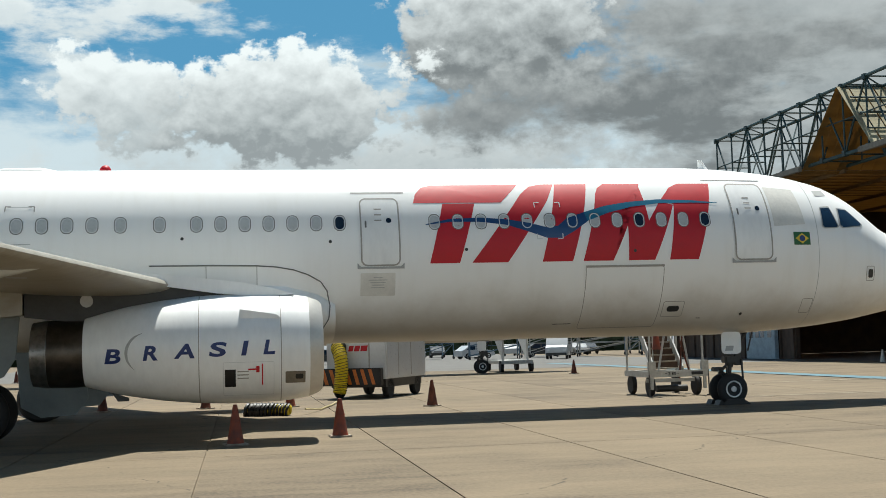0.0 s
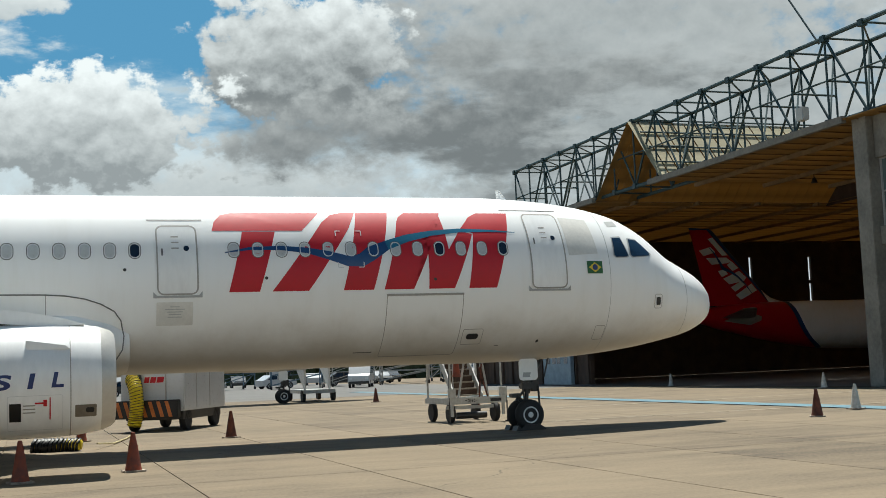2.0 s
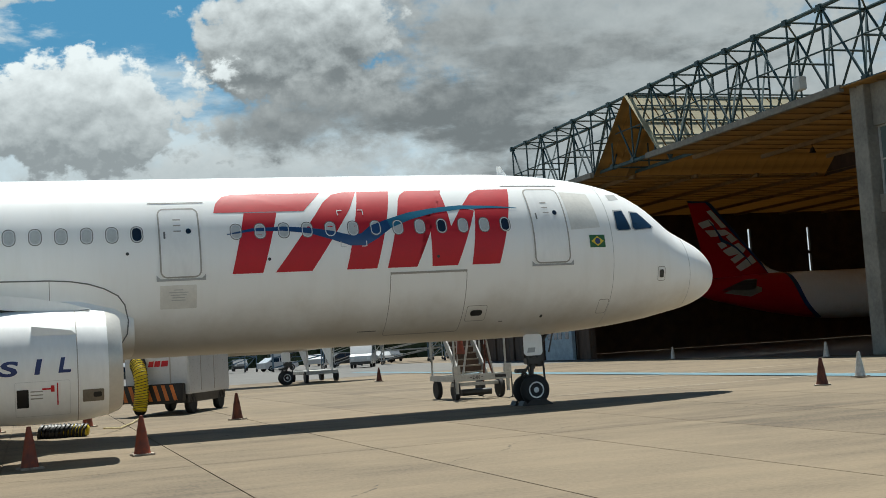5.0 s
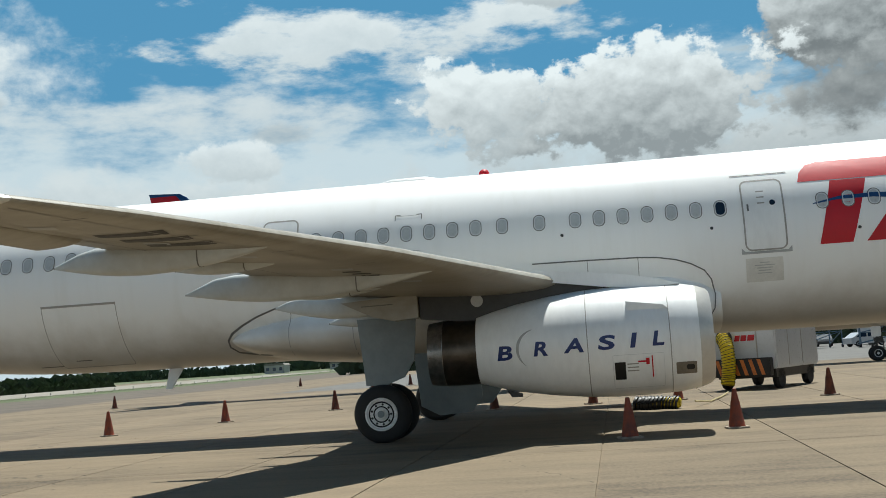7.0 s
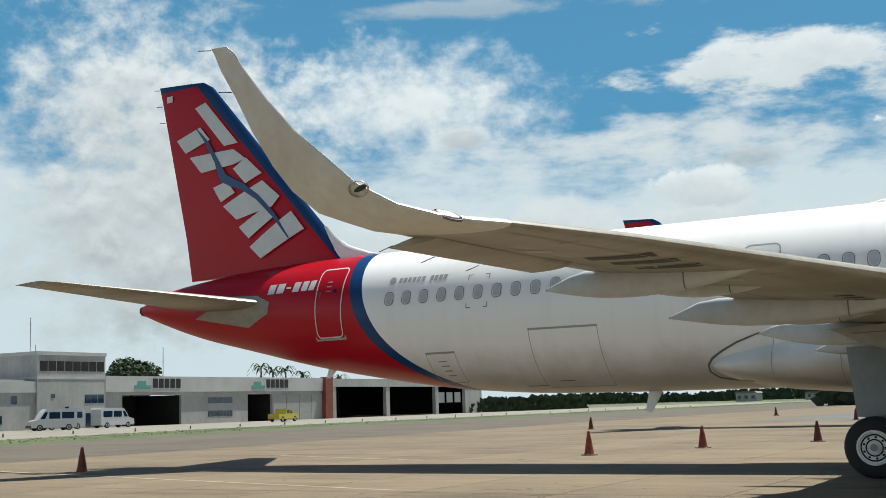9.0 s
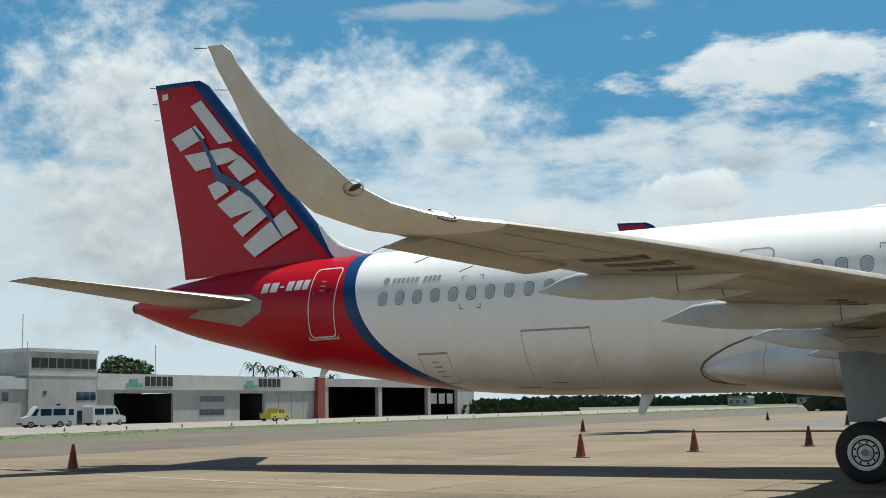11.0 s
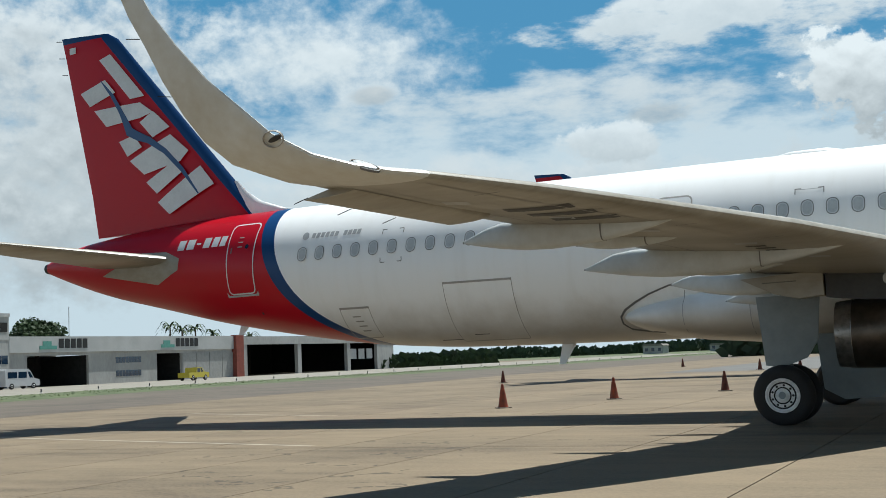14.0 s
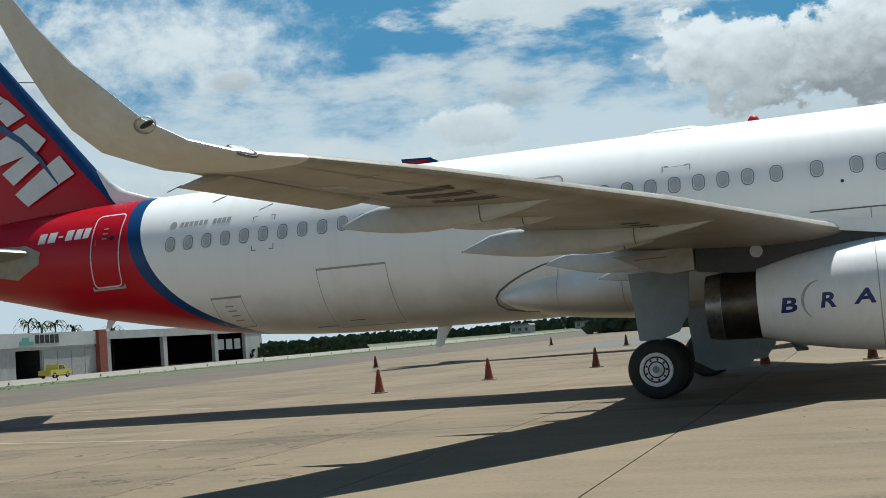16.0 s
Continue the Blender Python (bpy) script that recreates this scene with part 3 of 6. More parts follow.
for i, (x0, y0, x1, y1, w) in enumerate(((0, 12, 18, 12.3, .14), (-52, -2, -30, -8.5, .16), (-44, 6, -36, 2.5, .14), (-3, 3.2, 9, 3.0, .12))):
    d = Vector((x1 - x0, y1 - y0)).normalized() * w / 2
    band_sheet("painted_line", [(x0 - d.y, y0 + d.x), (x1 - d.y, y1 + d.x), (x1 + d.y, y1 - d.x), (x0 + d.y, y0 - d.x)], .005, PALELINE, "worn pale guide line painted on concrete", "ground marking")

# ---------------- the airliner ----------------
plane = root("airliner", pose(0, 0, 0), "white twin-engine airliner with red tail parked on concrete apron", "aircraft")


def hull_mesh():
    xs = sorted(set([.36, .33, .30, .2, .1, 0] + [-.1 * i for i in range(1, 30)] + [-3 - .3 * i for i in range(12)] + [-6.6 - 1.0 * i for i in range(22)] + [-28 - .4 * i for i in range(42)] + [-44.6]), reverse=True)
    n = 56
    rings = []
    for x in xs:
        zt, zb, hw = section(x)
        rings.append([(x, hw * math.sin(a), (zt + zb) / 2 + (zt - zb) / 2 * math.cos(a)) for a in (2 * math.pi * i / n for i in range(n))])
    return loft(bmesh.new(), rings)


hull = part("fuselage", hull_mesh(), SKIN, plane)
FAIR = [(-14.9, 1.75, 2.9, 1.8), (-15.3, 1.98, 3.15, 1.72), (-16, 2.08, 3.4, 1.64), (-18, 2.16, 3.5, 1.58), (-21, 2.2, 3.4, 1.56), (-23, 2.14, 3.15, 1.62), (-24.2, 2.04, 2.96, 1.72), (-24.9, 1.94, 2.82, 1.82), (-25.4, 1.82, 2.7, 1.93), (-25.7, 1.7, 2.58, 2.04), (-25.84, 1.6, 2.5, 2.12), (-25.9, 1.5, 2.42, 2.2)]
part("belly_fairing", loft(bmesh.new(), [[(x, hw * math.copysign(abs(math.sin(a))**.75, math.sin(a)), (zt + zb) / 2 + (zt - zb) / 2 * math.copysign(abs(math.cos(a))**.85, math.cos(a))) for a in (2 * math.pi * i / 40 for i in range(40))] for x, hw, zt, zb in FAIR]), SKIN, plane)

WING = [((-15.9, -1.5, 2.52), (-22.5, -1.5, 2.62)), ((-18.45, -6.4, 2.92), (-22.3, -6.4, 2.96)), ((-20.38, -10.8, 3.23), (-23.42, -10.8, 3.26)), ((-21.46, -12.84, 3.37), (-24.02, -12.84, 3.39)),
        ((-22.55, -14.85, 3.51), (-24.62, -14.85, 3.50)), ((-23.45, -16.3, 3.60), (-25.02, -16.2, 3.63))]
SHARK = [((-23.45, -16.3, 3.60), (-25.02, -16.2, 3.63)), ((-23.72, -16.7, 3.615), (-25.16, -16.55, 3.645)), ((-24.01, -17.0, 3.67), (-25.35, -16.8, 3.73)), ((-24.37, -17.25, 3.79), (-25.6, -17.0, 3.84)), ((-24.76, -17.45, 4.03), (-25.8, -17.25, 4.09)),
         ((-25.02, -17.55, 4.29), (-25.95, -17.42, 4.38)), ((-25.44, -17.65, 4.68), (-26.12, -17.58, 4.78)), ((-25.79, -17.73, 5.1), (-26.27, -17.69, 5.18)), ((-26.07, -17.8, 5.49), (-26.41, -17.78, 5.5)), ((-26.15, -17.83, 5.66), (-26.47, -17.83, 5.7)), ((-26.27, -17.85, 5.76), (-26.5, -17.85, 5.77))]


def ellip(x, cy, cz, hw, up, dn, n=16):
    return [(x, cy + hw * math.sin(a), cz + (up if math.cos(a) > 0 else dn) * math.cos(a)) for a in (2 * math.pi * i / n for i in range(n))]


PODS = [(-12.6, -24.78, -21.7, 3.17, 3.0), (-9.2, -24.15, -19.9, 2.90, 2.70), (-5.6, -23.68, -20.0, 2.75, 2.48), (-11.1, -23.6, -22.0, 3.14, 3.06), (-7.4, -23.0, -21.2, 2.86, 2.78), (-3.6, -23.1, -21.0, 2.46, 2.36)]


def wing_line_z(x, y):
    a = float(np.interp(-y, [1.5, 6.4, 10.8, 12.84, 14.85], [2.55, 2.9, 3.21, 3.34, 3.46]))
    return a


def build_side(flip):
    """One wing with its sharklet, flap track fairings, engine and main gear."""
    fl = mirror_y if flip else (lambda b: b)
    part("wing", fl(foil(bmesh.new(), WING, [.13, .10, .105, .105, .105, .10], 14)), WINGGREY, plane)
    part("sharklet", fl(foil(bmesh.new(), SHARK, [.10, .10, .10, .10, .095, .09, .09, .09, .09, .08, .05], 12)), SHARKGREY, plane)
    # aileron that hangs slightly low
    ail = [((-23.75, -13.95, 3.40), (-24.38, -13.95, 3.30)), ((-24.5, -16.05, 3.61), (-25.27, -16.05, 3.50))]
    part("aileron", fl(foil(bmesh.new(), ail, [.17, .14], 8)), WINGGREY, plane)
    for y, xt, xf, tip, low in PODS:
        bm, rings = bmesh.new(), []
        for u in (0, .02, .06, .12, .2, .3, .42, .55, .68, .8, .9, 1):
            x = xt + (xf - xt) * u
            wz = wing_line_z(x, y)
            lz = tip + (low - tip) * math.sin(min(1, u / .4) * math.pi / 2) if u < .4 else low + (wz - .06 - low) * ((u - .4) / .6)**2
            tz = max(lz + .03, min(wz + .09 * min(1, (1 - u) * 3), tip + .03 + u * abs(xf - xt) * .42))
            k = min(1, .10 + u * 3.4) * (1 - .75 * max(0, (u - .6) / .4)**2)
            ring = []
            for q in (2 * math.pi * n / 28 for n in range(28)):
                c, d = math.cos(q), math.sin(q)
                ring.append((x, y + .16 * k * math.copysign(abs(c)**.55, c), (tz + lz) / 2 + (tz - lz) / 2 * math.copysign(abs(d)**.8, d)))
            rings.append(ring)
        pod = part("flap_fairing", fl(loft(bm, rings[:9])), PODGREY, plane, "grey canoe-shaped flap track fairing")
        part("fairing_nose", fl(loft(bmesh.new(), rings[8:])), PODGREY, pod)
        for r, grow in ((rings[8], 1.03), (rings[0], 1.06)):
            mid = Vector((r[0][0], y, sum(q[2] for q in r) / len(r)))
            big = [mid + (Vector(q) - mid) * grow for q in r]
            part("seam", fl(loft(bmesh.new(), [[q + Vector((d, 0, 0)) for q in big] for d in (-.01, .01)], False)), LINE, pod)

    # engine
    eng = part("engine_cowl", fl(loft(bmesh.new(), [[(x, NY + r * math.sin(a), NZ + r * math.cos(a)) for a in (2 * math.pi * i / 48 for i in range(48))] for x, r in NAC if x <= -15.75], False)), WHITE, plane)
    lipp = [(-15.752, .931), (-15.56, .861), (-15.5, .80), (-15.56, .755), (-15.9, .735), (-16.6, .77)]
    part("inlet_lip", fl(loft(bmesh.new(), [[(x, NY + r * math.sin(a), NZ + r * math.cos(a)) for a in (2 * math.pi * i / 48 for i in range(48))] for x, r in lipp], False)), LIP, eng, "polished metal intake lip")
    part("fan", fl(loft(bmesh.new(), [[(x, NY + r * math.sin(a), NZ + r * math.cos(a)) for a in (2 * math.pi * i / 32 for i in range(32))] for x, r in ((-16.5, .77), (-16.52, .25), (-16.2, .02))])), BLACK, eng, "dark fan face inside the intake")
    part("nozzle", fl(loft(bmesh.new(), [[(x, NY + r * math.sin(a), 1.69 + r * math.cos(a)) for a in (2 * math.pi * i / 40 for i in range(40))] for x, r in ((-19.6, .605), (-20.0, .615), (-20.38, .605), (-20.38, .5))], False)), NOZZLE, eng, "heat-stained dark metal exhaust nozzle")
    part("nozzle_ring", fl(loft(bmesh.new(), [[(x, NY + r * math.sin(a), 1.69 + r * math.cos(a)) for a in (2 * math.pi * i / 40 for i in range(40))] for x, r in ((-20.3, .55), (-20.385, .612), (-20.66, .575), (-20.66, .54), (-20.2, .45), (-20.2, .05))], False)), STEEL, eng, "bare metal exhaust ring")
    for x in (-16.27, -17.72):
        r = float(np.interp(-x, [-a for a, _ in NAC], [b for _, b in NAC])) + .004
        part("cowl_seam", fl(loft(bmesh.new(), [[(x + d, NY + r * math.sin(a), NZ + r * math.cos(a)) for a in (2 * math.pi * i / 48 for i in range(48))] for d in (-.008, .008)], False)), SOFTLINE, eng)
    side = [(-16.5, 2.70), (-17.4, 2.86), (-18.3, 3.02), (-19.0, 3.02), (-20.8, 2.88), (-20.8, 2.36), (-20.3, 2.3), (-19.6, 2.2), (-18.6, 2.4), (-17.4, 2.6)]
    pyl = part("pylon", fl(prism(bmesh.new(), side, NY - .19, NY + .19)), PYLON, plane, "dark grey engine pylon")
    blk = part("flap_block", fl(prism(bmesh.new(), [(-22.3, 2.76), (-20.83, 2.84), (-20.83, 2.40), (-21.3, 2.36), (-21.7, 2.46)], NY - .26, NY + .2)), WINGGREY, plane, "tan flap root fairing beside the pylon")
    part("seam", fl(prism(bmesh.new(), [(-21.9, 2.675), (-21.3, 2.685), (-21.3, 2.665), (-21.9, 2.655)], NY - .264, NY - .261)), LINE, blk)
    top = [(-16.0, 2.68), (-16.4, 2.80), (-17.0, 2.92), (-17.8, 3.02), (-18.8, 3.12), (-19.3, 3.12), (-19.2, 2.98), (-18.3, 2.86), (-17.4, 2.72), (-16.5, 2.64)]
    part("pylon_fairing", fl(prism(bmesh.new(), top, NY - .30, NY + .30)), WHITE, plane)
    bm = bmesh.new()
    lathe_y(bm, [(NY - .20, .115), (NY - .193, .115)], -19.72, 2.63, 20)
    part("round_panel", fl(bm), DOORGREY, pyl, "round pale access panel")
    # chine on the cowl
    part("chine", fl(prism(bmesh.new(), [(-17.0, 2.40), (-16.35, 2.30), (-16.27, 2.23), (-17.0, 2.24)], nac_y(-16.7, 2.3) - .05, nac_y(-16.7, 2.2) + .1)), WHITE, eng)
    part("drain_mast", fl(prism(bmesh.new(), [(-19.3, .96), (-19.0, .86), (-19.0, .80), (-19.2, .80)], NY - .02, NY + .02)), PYLON, eng)

    # main gear
    leg = bmesh.new()
    tube(leg, (-21.95, -3.78, .58), (-21.9, -3.72, 2.7), .11, 14)
    tube(leg, (-21.95, -4.5, .58), (-21.95, -3.1, .58), .07, 12)
    tube(leg, (-21.9, -3.75, 1.4), (-21.6, -2.4, 2.3), .06, 10)
    gear = part("main_gear", fl(leg), GEAR, plane, "grey main landing gear leg")
    for y in (-4.24, -3.32):
        bm = bmesh.new()
        lathe_y(bm, [(y - .20, .30), (y - .215, .42), (y - .20, .50), (y - .15, .56), (y - .06, .585), (y + .06, .585), (y + .15, .56), (y + .20, .50), (y + .2, .3)], -21.95, .575, 40)
        wheel = part("wheel", fl(bm), RUBBER, gear, "black rubber main wheel tyre")
        bm = bmesh.new()
        lathe_y(bm, [(y - .19, .335), (y - .222, .33), (y - .228, .30), (y - .205, .285), (y - .195, .235), (y - .205, .225), (y - .205, .17), (y - .19, .16), (y - .215, .11), (y - .245, .07), (y - .25, .01)], -21.95, .575, 32)
        rim = part("rim", fl(bm), HUB, gear, "grey metal wheel rim")
        for k in range(9):
            a = 2 * math.pi * k / 9
            part("rim_hole", fl(tube(bmesh.new(), (-21.95 + .2 * math.cos(a), y - .212, .575 + .2 * math.sin(a)), (-21.95 + .2 * math.cos(a), y - .2, .575 + .2 * math.sin(a)), .024, 8)), BLACK, rim)
    part("leg_door", fl(prism(bmesh.new(), [(-22.42, 2.5), (-21.2, 2.5), (-21.28, 1.62), (-21.5, 1.28), (-21.95, 1.12), (-22.3, 1.15)], -4.06, -4.0)), GEAR, gear, "pale grey gear leg door")
    part("gear_door", fl(prism(bmesh.new(), [(-21.6, 1.75), (-20.2, 1.7), (-20.15, .75), (-20.4, .42), (-21.1, .38), (-21.5, .6)], -2.2, -2.15)), GEAR, gear, "grey open wheel bay door")
    return eng, gear


eng, gear_r = build_side(False)
build_side(True)

for p, n, sx, sy, mt, nm in (((-24.73, -17.43, 3.985), (.12, -.8, -.55), .09, .028, PYLON, "tip_light"), ((-24.76, -17.43, 3.98), (.05, -.78, -.6), .13, .10, SOFTLINE, "light_surround"), ((-23.95, -16.88, 3.675), (.45, -.45, .7), .14, .05, PANE, "tip_light"), ((-23.95, -16.88, 3.672), (.45, -.45, .7), .18, .07, LINE, "light_surround")):
    nv = Vector(n).normalized()
    u = (Vector((1, -.1, .25)) - nv * nv.dot(Vector((1, -.1, .25)))).normalized()
    v = nv.cross(u)
    c = Vector(p) + nv * (.012 if nm == "light_surround" else .016)
    ring = [[c + nv * h + u * sx * g * math.cos(a) + v * sy * g * math.sin(a) for a in (2 * math.pi * i / 20 for i in range(20))] for h, g in ((-.03, 1), (0, 1), (.004, .9))]
    if nm == "light_surround":
        part(nm, loft(bmesh.new(), ring[:2] + [[c + u * sx * .93 * math.cos(a) + v * sy * .93 * math.sin(a) for a in (2 * math.pi * i / 20 for i in range(20))]], False), mt, plane)
    else:
        part(nm, loft(bmesh.new(), ring), mt, plane, "small glass light in the wing tip")

# tail
fin_bm = foil(bmesh.new(), [((-36.9, 0, 5.75), (-42.74, 0, 5.6)), ((-37.7, 0, 6.9), (-42.95, 0, 6.9)), ((-41.55, 0, 11.3), (-43.95, 0, 11.4)), ((-41.85, 0, 11.65), (-44.05, 0, 11.8)), ((-42.25, 0, 11.88), (-44.1, 0, 11.98))], [.10, .10, .09, .08, .03], 12)
fin = part("fin", fin_bm, FIN, plane, "red tail fin with dark blue leading edge")
part("fin_fillet", foil(bmesh.new(), [((-34.4, 0, 5.74), (-38.9, 0, 5.6)), ((-36.0, 0, 5.93), (-38.9, 0, 5.95)), ((-36.8, 0, 6.2), (-38.9, 0, 6.25)), ((-37.25, 0, 6.5), (-38.9, 0, 6.55)), ((-37.6, 0, 6.85), (-38.9, 0, 6.9))], [.05, .08, .1, .1, .06], 8), WHITE, plane, "white fillet at the fin root")
for s in (1, -1):
    part("tailplane", foil(bmesh.new(), [((-38.6, -.5 * s, 4.55), (-42.0, -.5 * s, 4.55)), ((-38.95, -1.0 * s, 4.62), (-42.05, -.9 * s, 4.6)), ((-42.05, -5.9 * s, 5.1), (-43.35, -6.0 * s, 5.08)), ((-42.35, -6.15 * s, 5.13), (-43.44, -6.2 * s, 5.1))], [.10, .10, .10, .06], 12), WINGGREY, plane, "grey horizontal tailplane")
decal("tailplane_seal", [[(-41.9, 4.35), (-39.6, 3.95), (-38.72, 4.3), (-38.66, 4.62), (-39.2, 4.85), (-40.2, 4.9)]], WINGGREY, plane, off=.012, label="pale grey sealing plate at the tailplane root")
for z, x in ((11.9, -44.1), (11.35, -44.0), (10.8, -43.87)):
    part("static_wick", tube(bmesh.new(), (x, 0, z), (x - .22, 0, z + .03), .012, 5), BLACK, fin)
for k, (x, y, z) in enumerate(((-26.5, -17.85, 5.75), (-26.3, -17.72, 5.25), (-26.05, -17.5, 4.6), (-25.3, -15.9, 3.55), (-25.05, -15.3, 3.45), (-24.8, -14.6, 3.38))):
    part("static_wick", tube(bmesh.new(), (x, y, z), (x - .2, y, z + (.03 if k < 3 else -.06)), .006, 4), BLACK, plane)
part("tail_apu_exhaust", loft(bmesh.new(), [[(x, r * math.sin(a), 4.81 + .78 * r * math.cos(a)) for a in (2 * math.pi * i / 20 for i in range(20))] for x, r in ((-44.5, .26), (-44.75, .2), (-44.6, .16))]), BLACK, plane)

# cabin windows: one mesh for the hull's parallel part
def window_meshes():
    def form(x, z, off):
        q = (z - 3.82) / 2.06
        return -(1.975 + off) * math.sqrt(1 - q * q)

    def blk(name, bm, off, material):
        bm = drape(bm, form, off, .2)
        me = bpy.data.meshes.new(name)
        bm.to_mesh(me)
        bm.free()
        me.materials.append(material)
        return me
    z = 4.42
    o1, o2, o3 = (rounded(-w, z - h, w, z + h, r) for w, h, r in ((.135, .185, .125), (.118, .168, .11), (.098, .145, .092)))
    return (blk("window", ring_strip(o1, o2), .006, LINE), blk("frame", ring_strip(o2, o3), .012, FRAMEGREY), blk("pane", flat([o3]), .004, PANE), blk("pane_dark", flat([o3]), .004, PANEDARK))


W_RIM, W_FRAME, W_PANE, W_DARK = window_meshes()
WINDOWS = [-12.65 + .5335 * i for i in range(13)] + [-14.78 - .519 * i for i in range(7)] + [-18.68, -19.5] + [-20.09 - .519 * i for i in range(8)] + [-26.35 - .533 * i for i in range(7)] + [-30.08 - .534 * i for i in range(9)]
DARKWIN = {9, 12, 13}
for i, x in enumerate(WINDOWS):
    dz = -.03 if x < -30 else 0
    dy = min(hull_y(x + u, z + dz) + 1.975 * math.sqrt(1 - ((z - 3.82) / 2.06)**2) for u in (-.13, .13) for z in (4.24, 4.42, 4.6)) if x < -24 else 0
    w = shared("window", W_RIM, plane, (x, dy, dz))
    shared("frame", W_FRAME, w)
    shared("pane", W_DARK if i in DARKWIN else W_PANE, w)


def cabin_door(x0, z0, x1, z1, slant, sill=True, line=SOFTLINE, skin=WHITE, hatch=True):
    d = part("door", drape(flat([rounded(x0, z0, x1, z1, .14, slant=slant)]), hull_y, .012), skin, plane, "cabin door with grey outline")
    outline("door_outline", x0 - .02, z0 - .02, x1 + .02, z1 + .02, .15, .035, line, d, off=.015, slant=slant)
    cx, cz = (x0 + x1) / 2, z0 + (z1 - z0) * .66
    if hatch:
        decal("door_window", [rounded(cx + .14, cz - .06, cx + .26, cz + .06, .058)], PANEDARK, d, off=.02)
        decal("handle", [rounded(cx - .34, cz - .16, cx - .30, cz + .0, .015)], LINE, d, off=.02)
        for k in range(3):
            decal("notice", [[(cx - .12, cz + .28 - .13 * k), (cx + .04, cz + .28 - .13 * k), (cx + .04, cz + .25 - .13 * k), (cx - .12, cz + .25 - .13 * k)]], SOFTLINE, d, off=.02)
    if sill:
        sx = slant * (z0 - (z0 + z1) / 2)
        decal("sill", [[(x0 - .10 + sx, z0 + .05), (x0 - .02 + sx, z0 - .03), (x1 + .02 + sx, z0 - .03), (x1 + .10 + sx, z0 + .05), (x1 + .10 + sx, z0 - .08), (x0 - .10 + sx, z0 - .08)]], GREY, d, off=.02)
    return d


cabin_door(-5.53, 3.46, -4.61, 5.31, 0)
cabin_door(-14.31, 3.46, -13.46, 4.98, 0)
cabin_door(-36.88, 3.5, -35.97, 5.40, 0, line=LOGOWHITE, skin=SKIN)
cabin_door(-24.95, 3.5, -24.15, 4.95, 0, hatch=False)
for x0, x1, z in ((-14.5, -13.3, 5.13), (-6.05, -4.5, 5.42)):
    decal("rain_gutter", [strip((x0, z), (x1, z), .022)], LINE, plane, off=.012)
for (x0, z0, x1, z1, sl) in ((-9.17, 1.95, -7.29, 3.35, 0), (-30.32, 1.95, -28.5, 3.37, 0), (-33.42, 2.16, -32.52, 2.92, 0)):
    c = part("cargo_door", drape(flat([rounded(x0, z0, x1, z1, .05, slant=sl)]), hull_y, .008), SKIN, plane, "cargo hold door with thin seam")
    outline("cargo_seam", x0, z0, x1, z1, .06, .016, SOFTLINE, c, off=.011, slant=sl)
    decal("hinge_line", [strip((x0 + sl * .7, z1 + .0), (x1 + sl * .7, z1), .05)], SOFTLINE, c, off=.014)
for x, z, w, h in ((-6.95, 2.35, .52, .36), (-3.52, 2.36, .3, .34), (-1.87, 3.1, .24, .36)):
    outline("access_panel", x - w / 2, z - h / 2, x + w / 2, z + h / 2, .05, .014, SOFTLINE, plane, off=.008)
dp = decal("dull_panel", [rounded(-14.34, 2.79, -13.56, 3.29, .02)], PATCH, plane, off=.006, label="dull rubbed panel below the door")
for k in range(5):
    w = (.2, .42, .34, .26, .3)[k]
    decal("notice", [[(-13.95 - w / 2, 3.2 - .055 * k), (-13.95 + w / 2, 3.2 - .055 * k), (-13.95 + w / 2, 3.18 - .055 * k), (-13.95 - w / 2, 3.18 - .055 * k)]], DOORGREY, dp, off=.011)
decal("outflow_valve", [rounded(-7.1, 2.29, -6.8, 2.42, .06)], PYLON, plane, off=.01)
decal("probe_plate", [rounded(-1.93, 3.0, -1.8, 3.2, .03)], PYLON, plane, off=.012)
decal("worn_patch", [[(-4.5, 4.24), (-3.66, 4.29), (-3.74, 5.18), (-4.52, 5.24)]], PATCH, plane, off=.006, label="dull bare composite patch")
for x, z in ((-5.2, 2.2), (-8.0, 3.7), (-11.95, 3.78), (-18.2, 4.1), (-15.0, 4.0), (-36.0, 2.95)):
    decal("port", [rounded(x - .035, z - .035, x + .035, z + .035, .032)], PYLON, plane, off=.012)
for x0, z0, x1, z1 in ((-9.8, 2.06, -9.35, 2.2), (-6.3, 2.12, -6.2, 2.15), (-30.9, 2.0, -30.3, 2.12), (-29.9, 2.1, -29.5, 2.14)):
    decal("marking", [[(x0, z0), (x1, z0), (x1, z0 + .018), (x0, z0 + .018)]], LINE, plane, off=.01)
for z in (4.84, 4.02):
    decal("exit_line", [strip((-21.85, z), (-21.35, z), .012)], GREY, plane, off=.011)
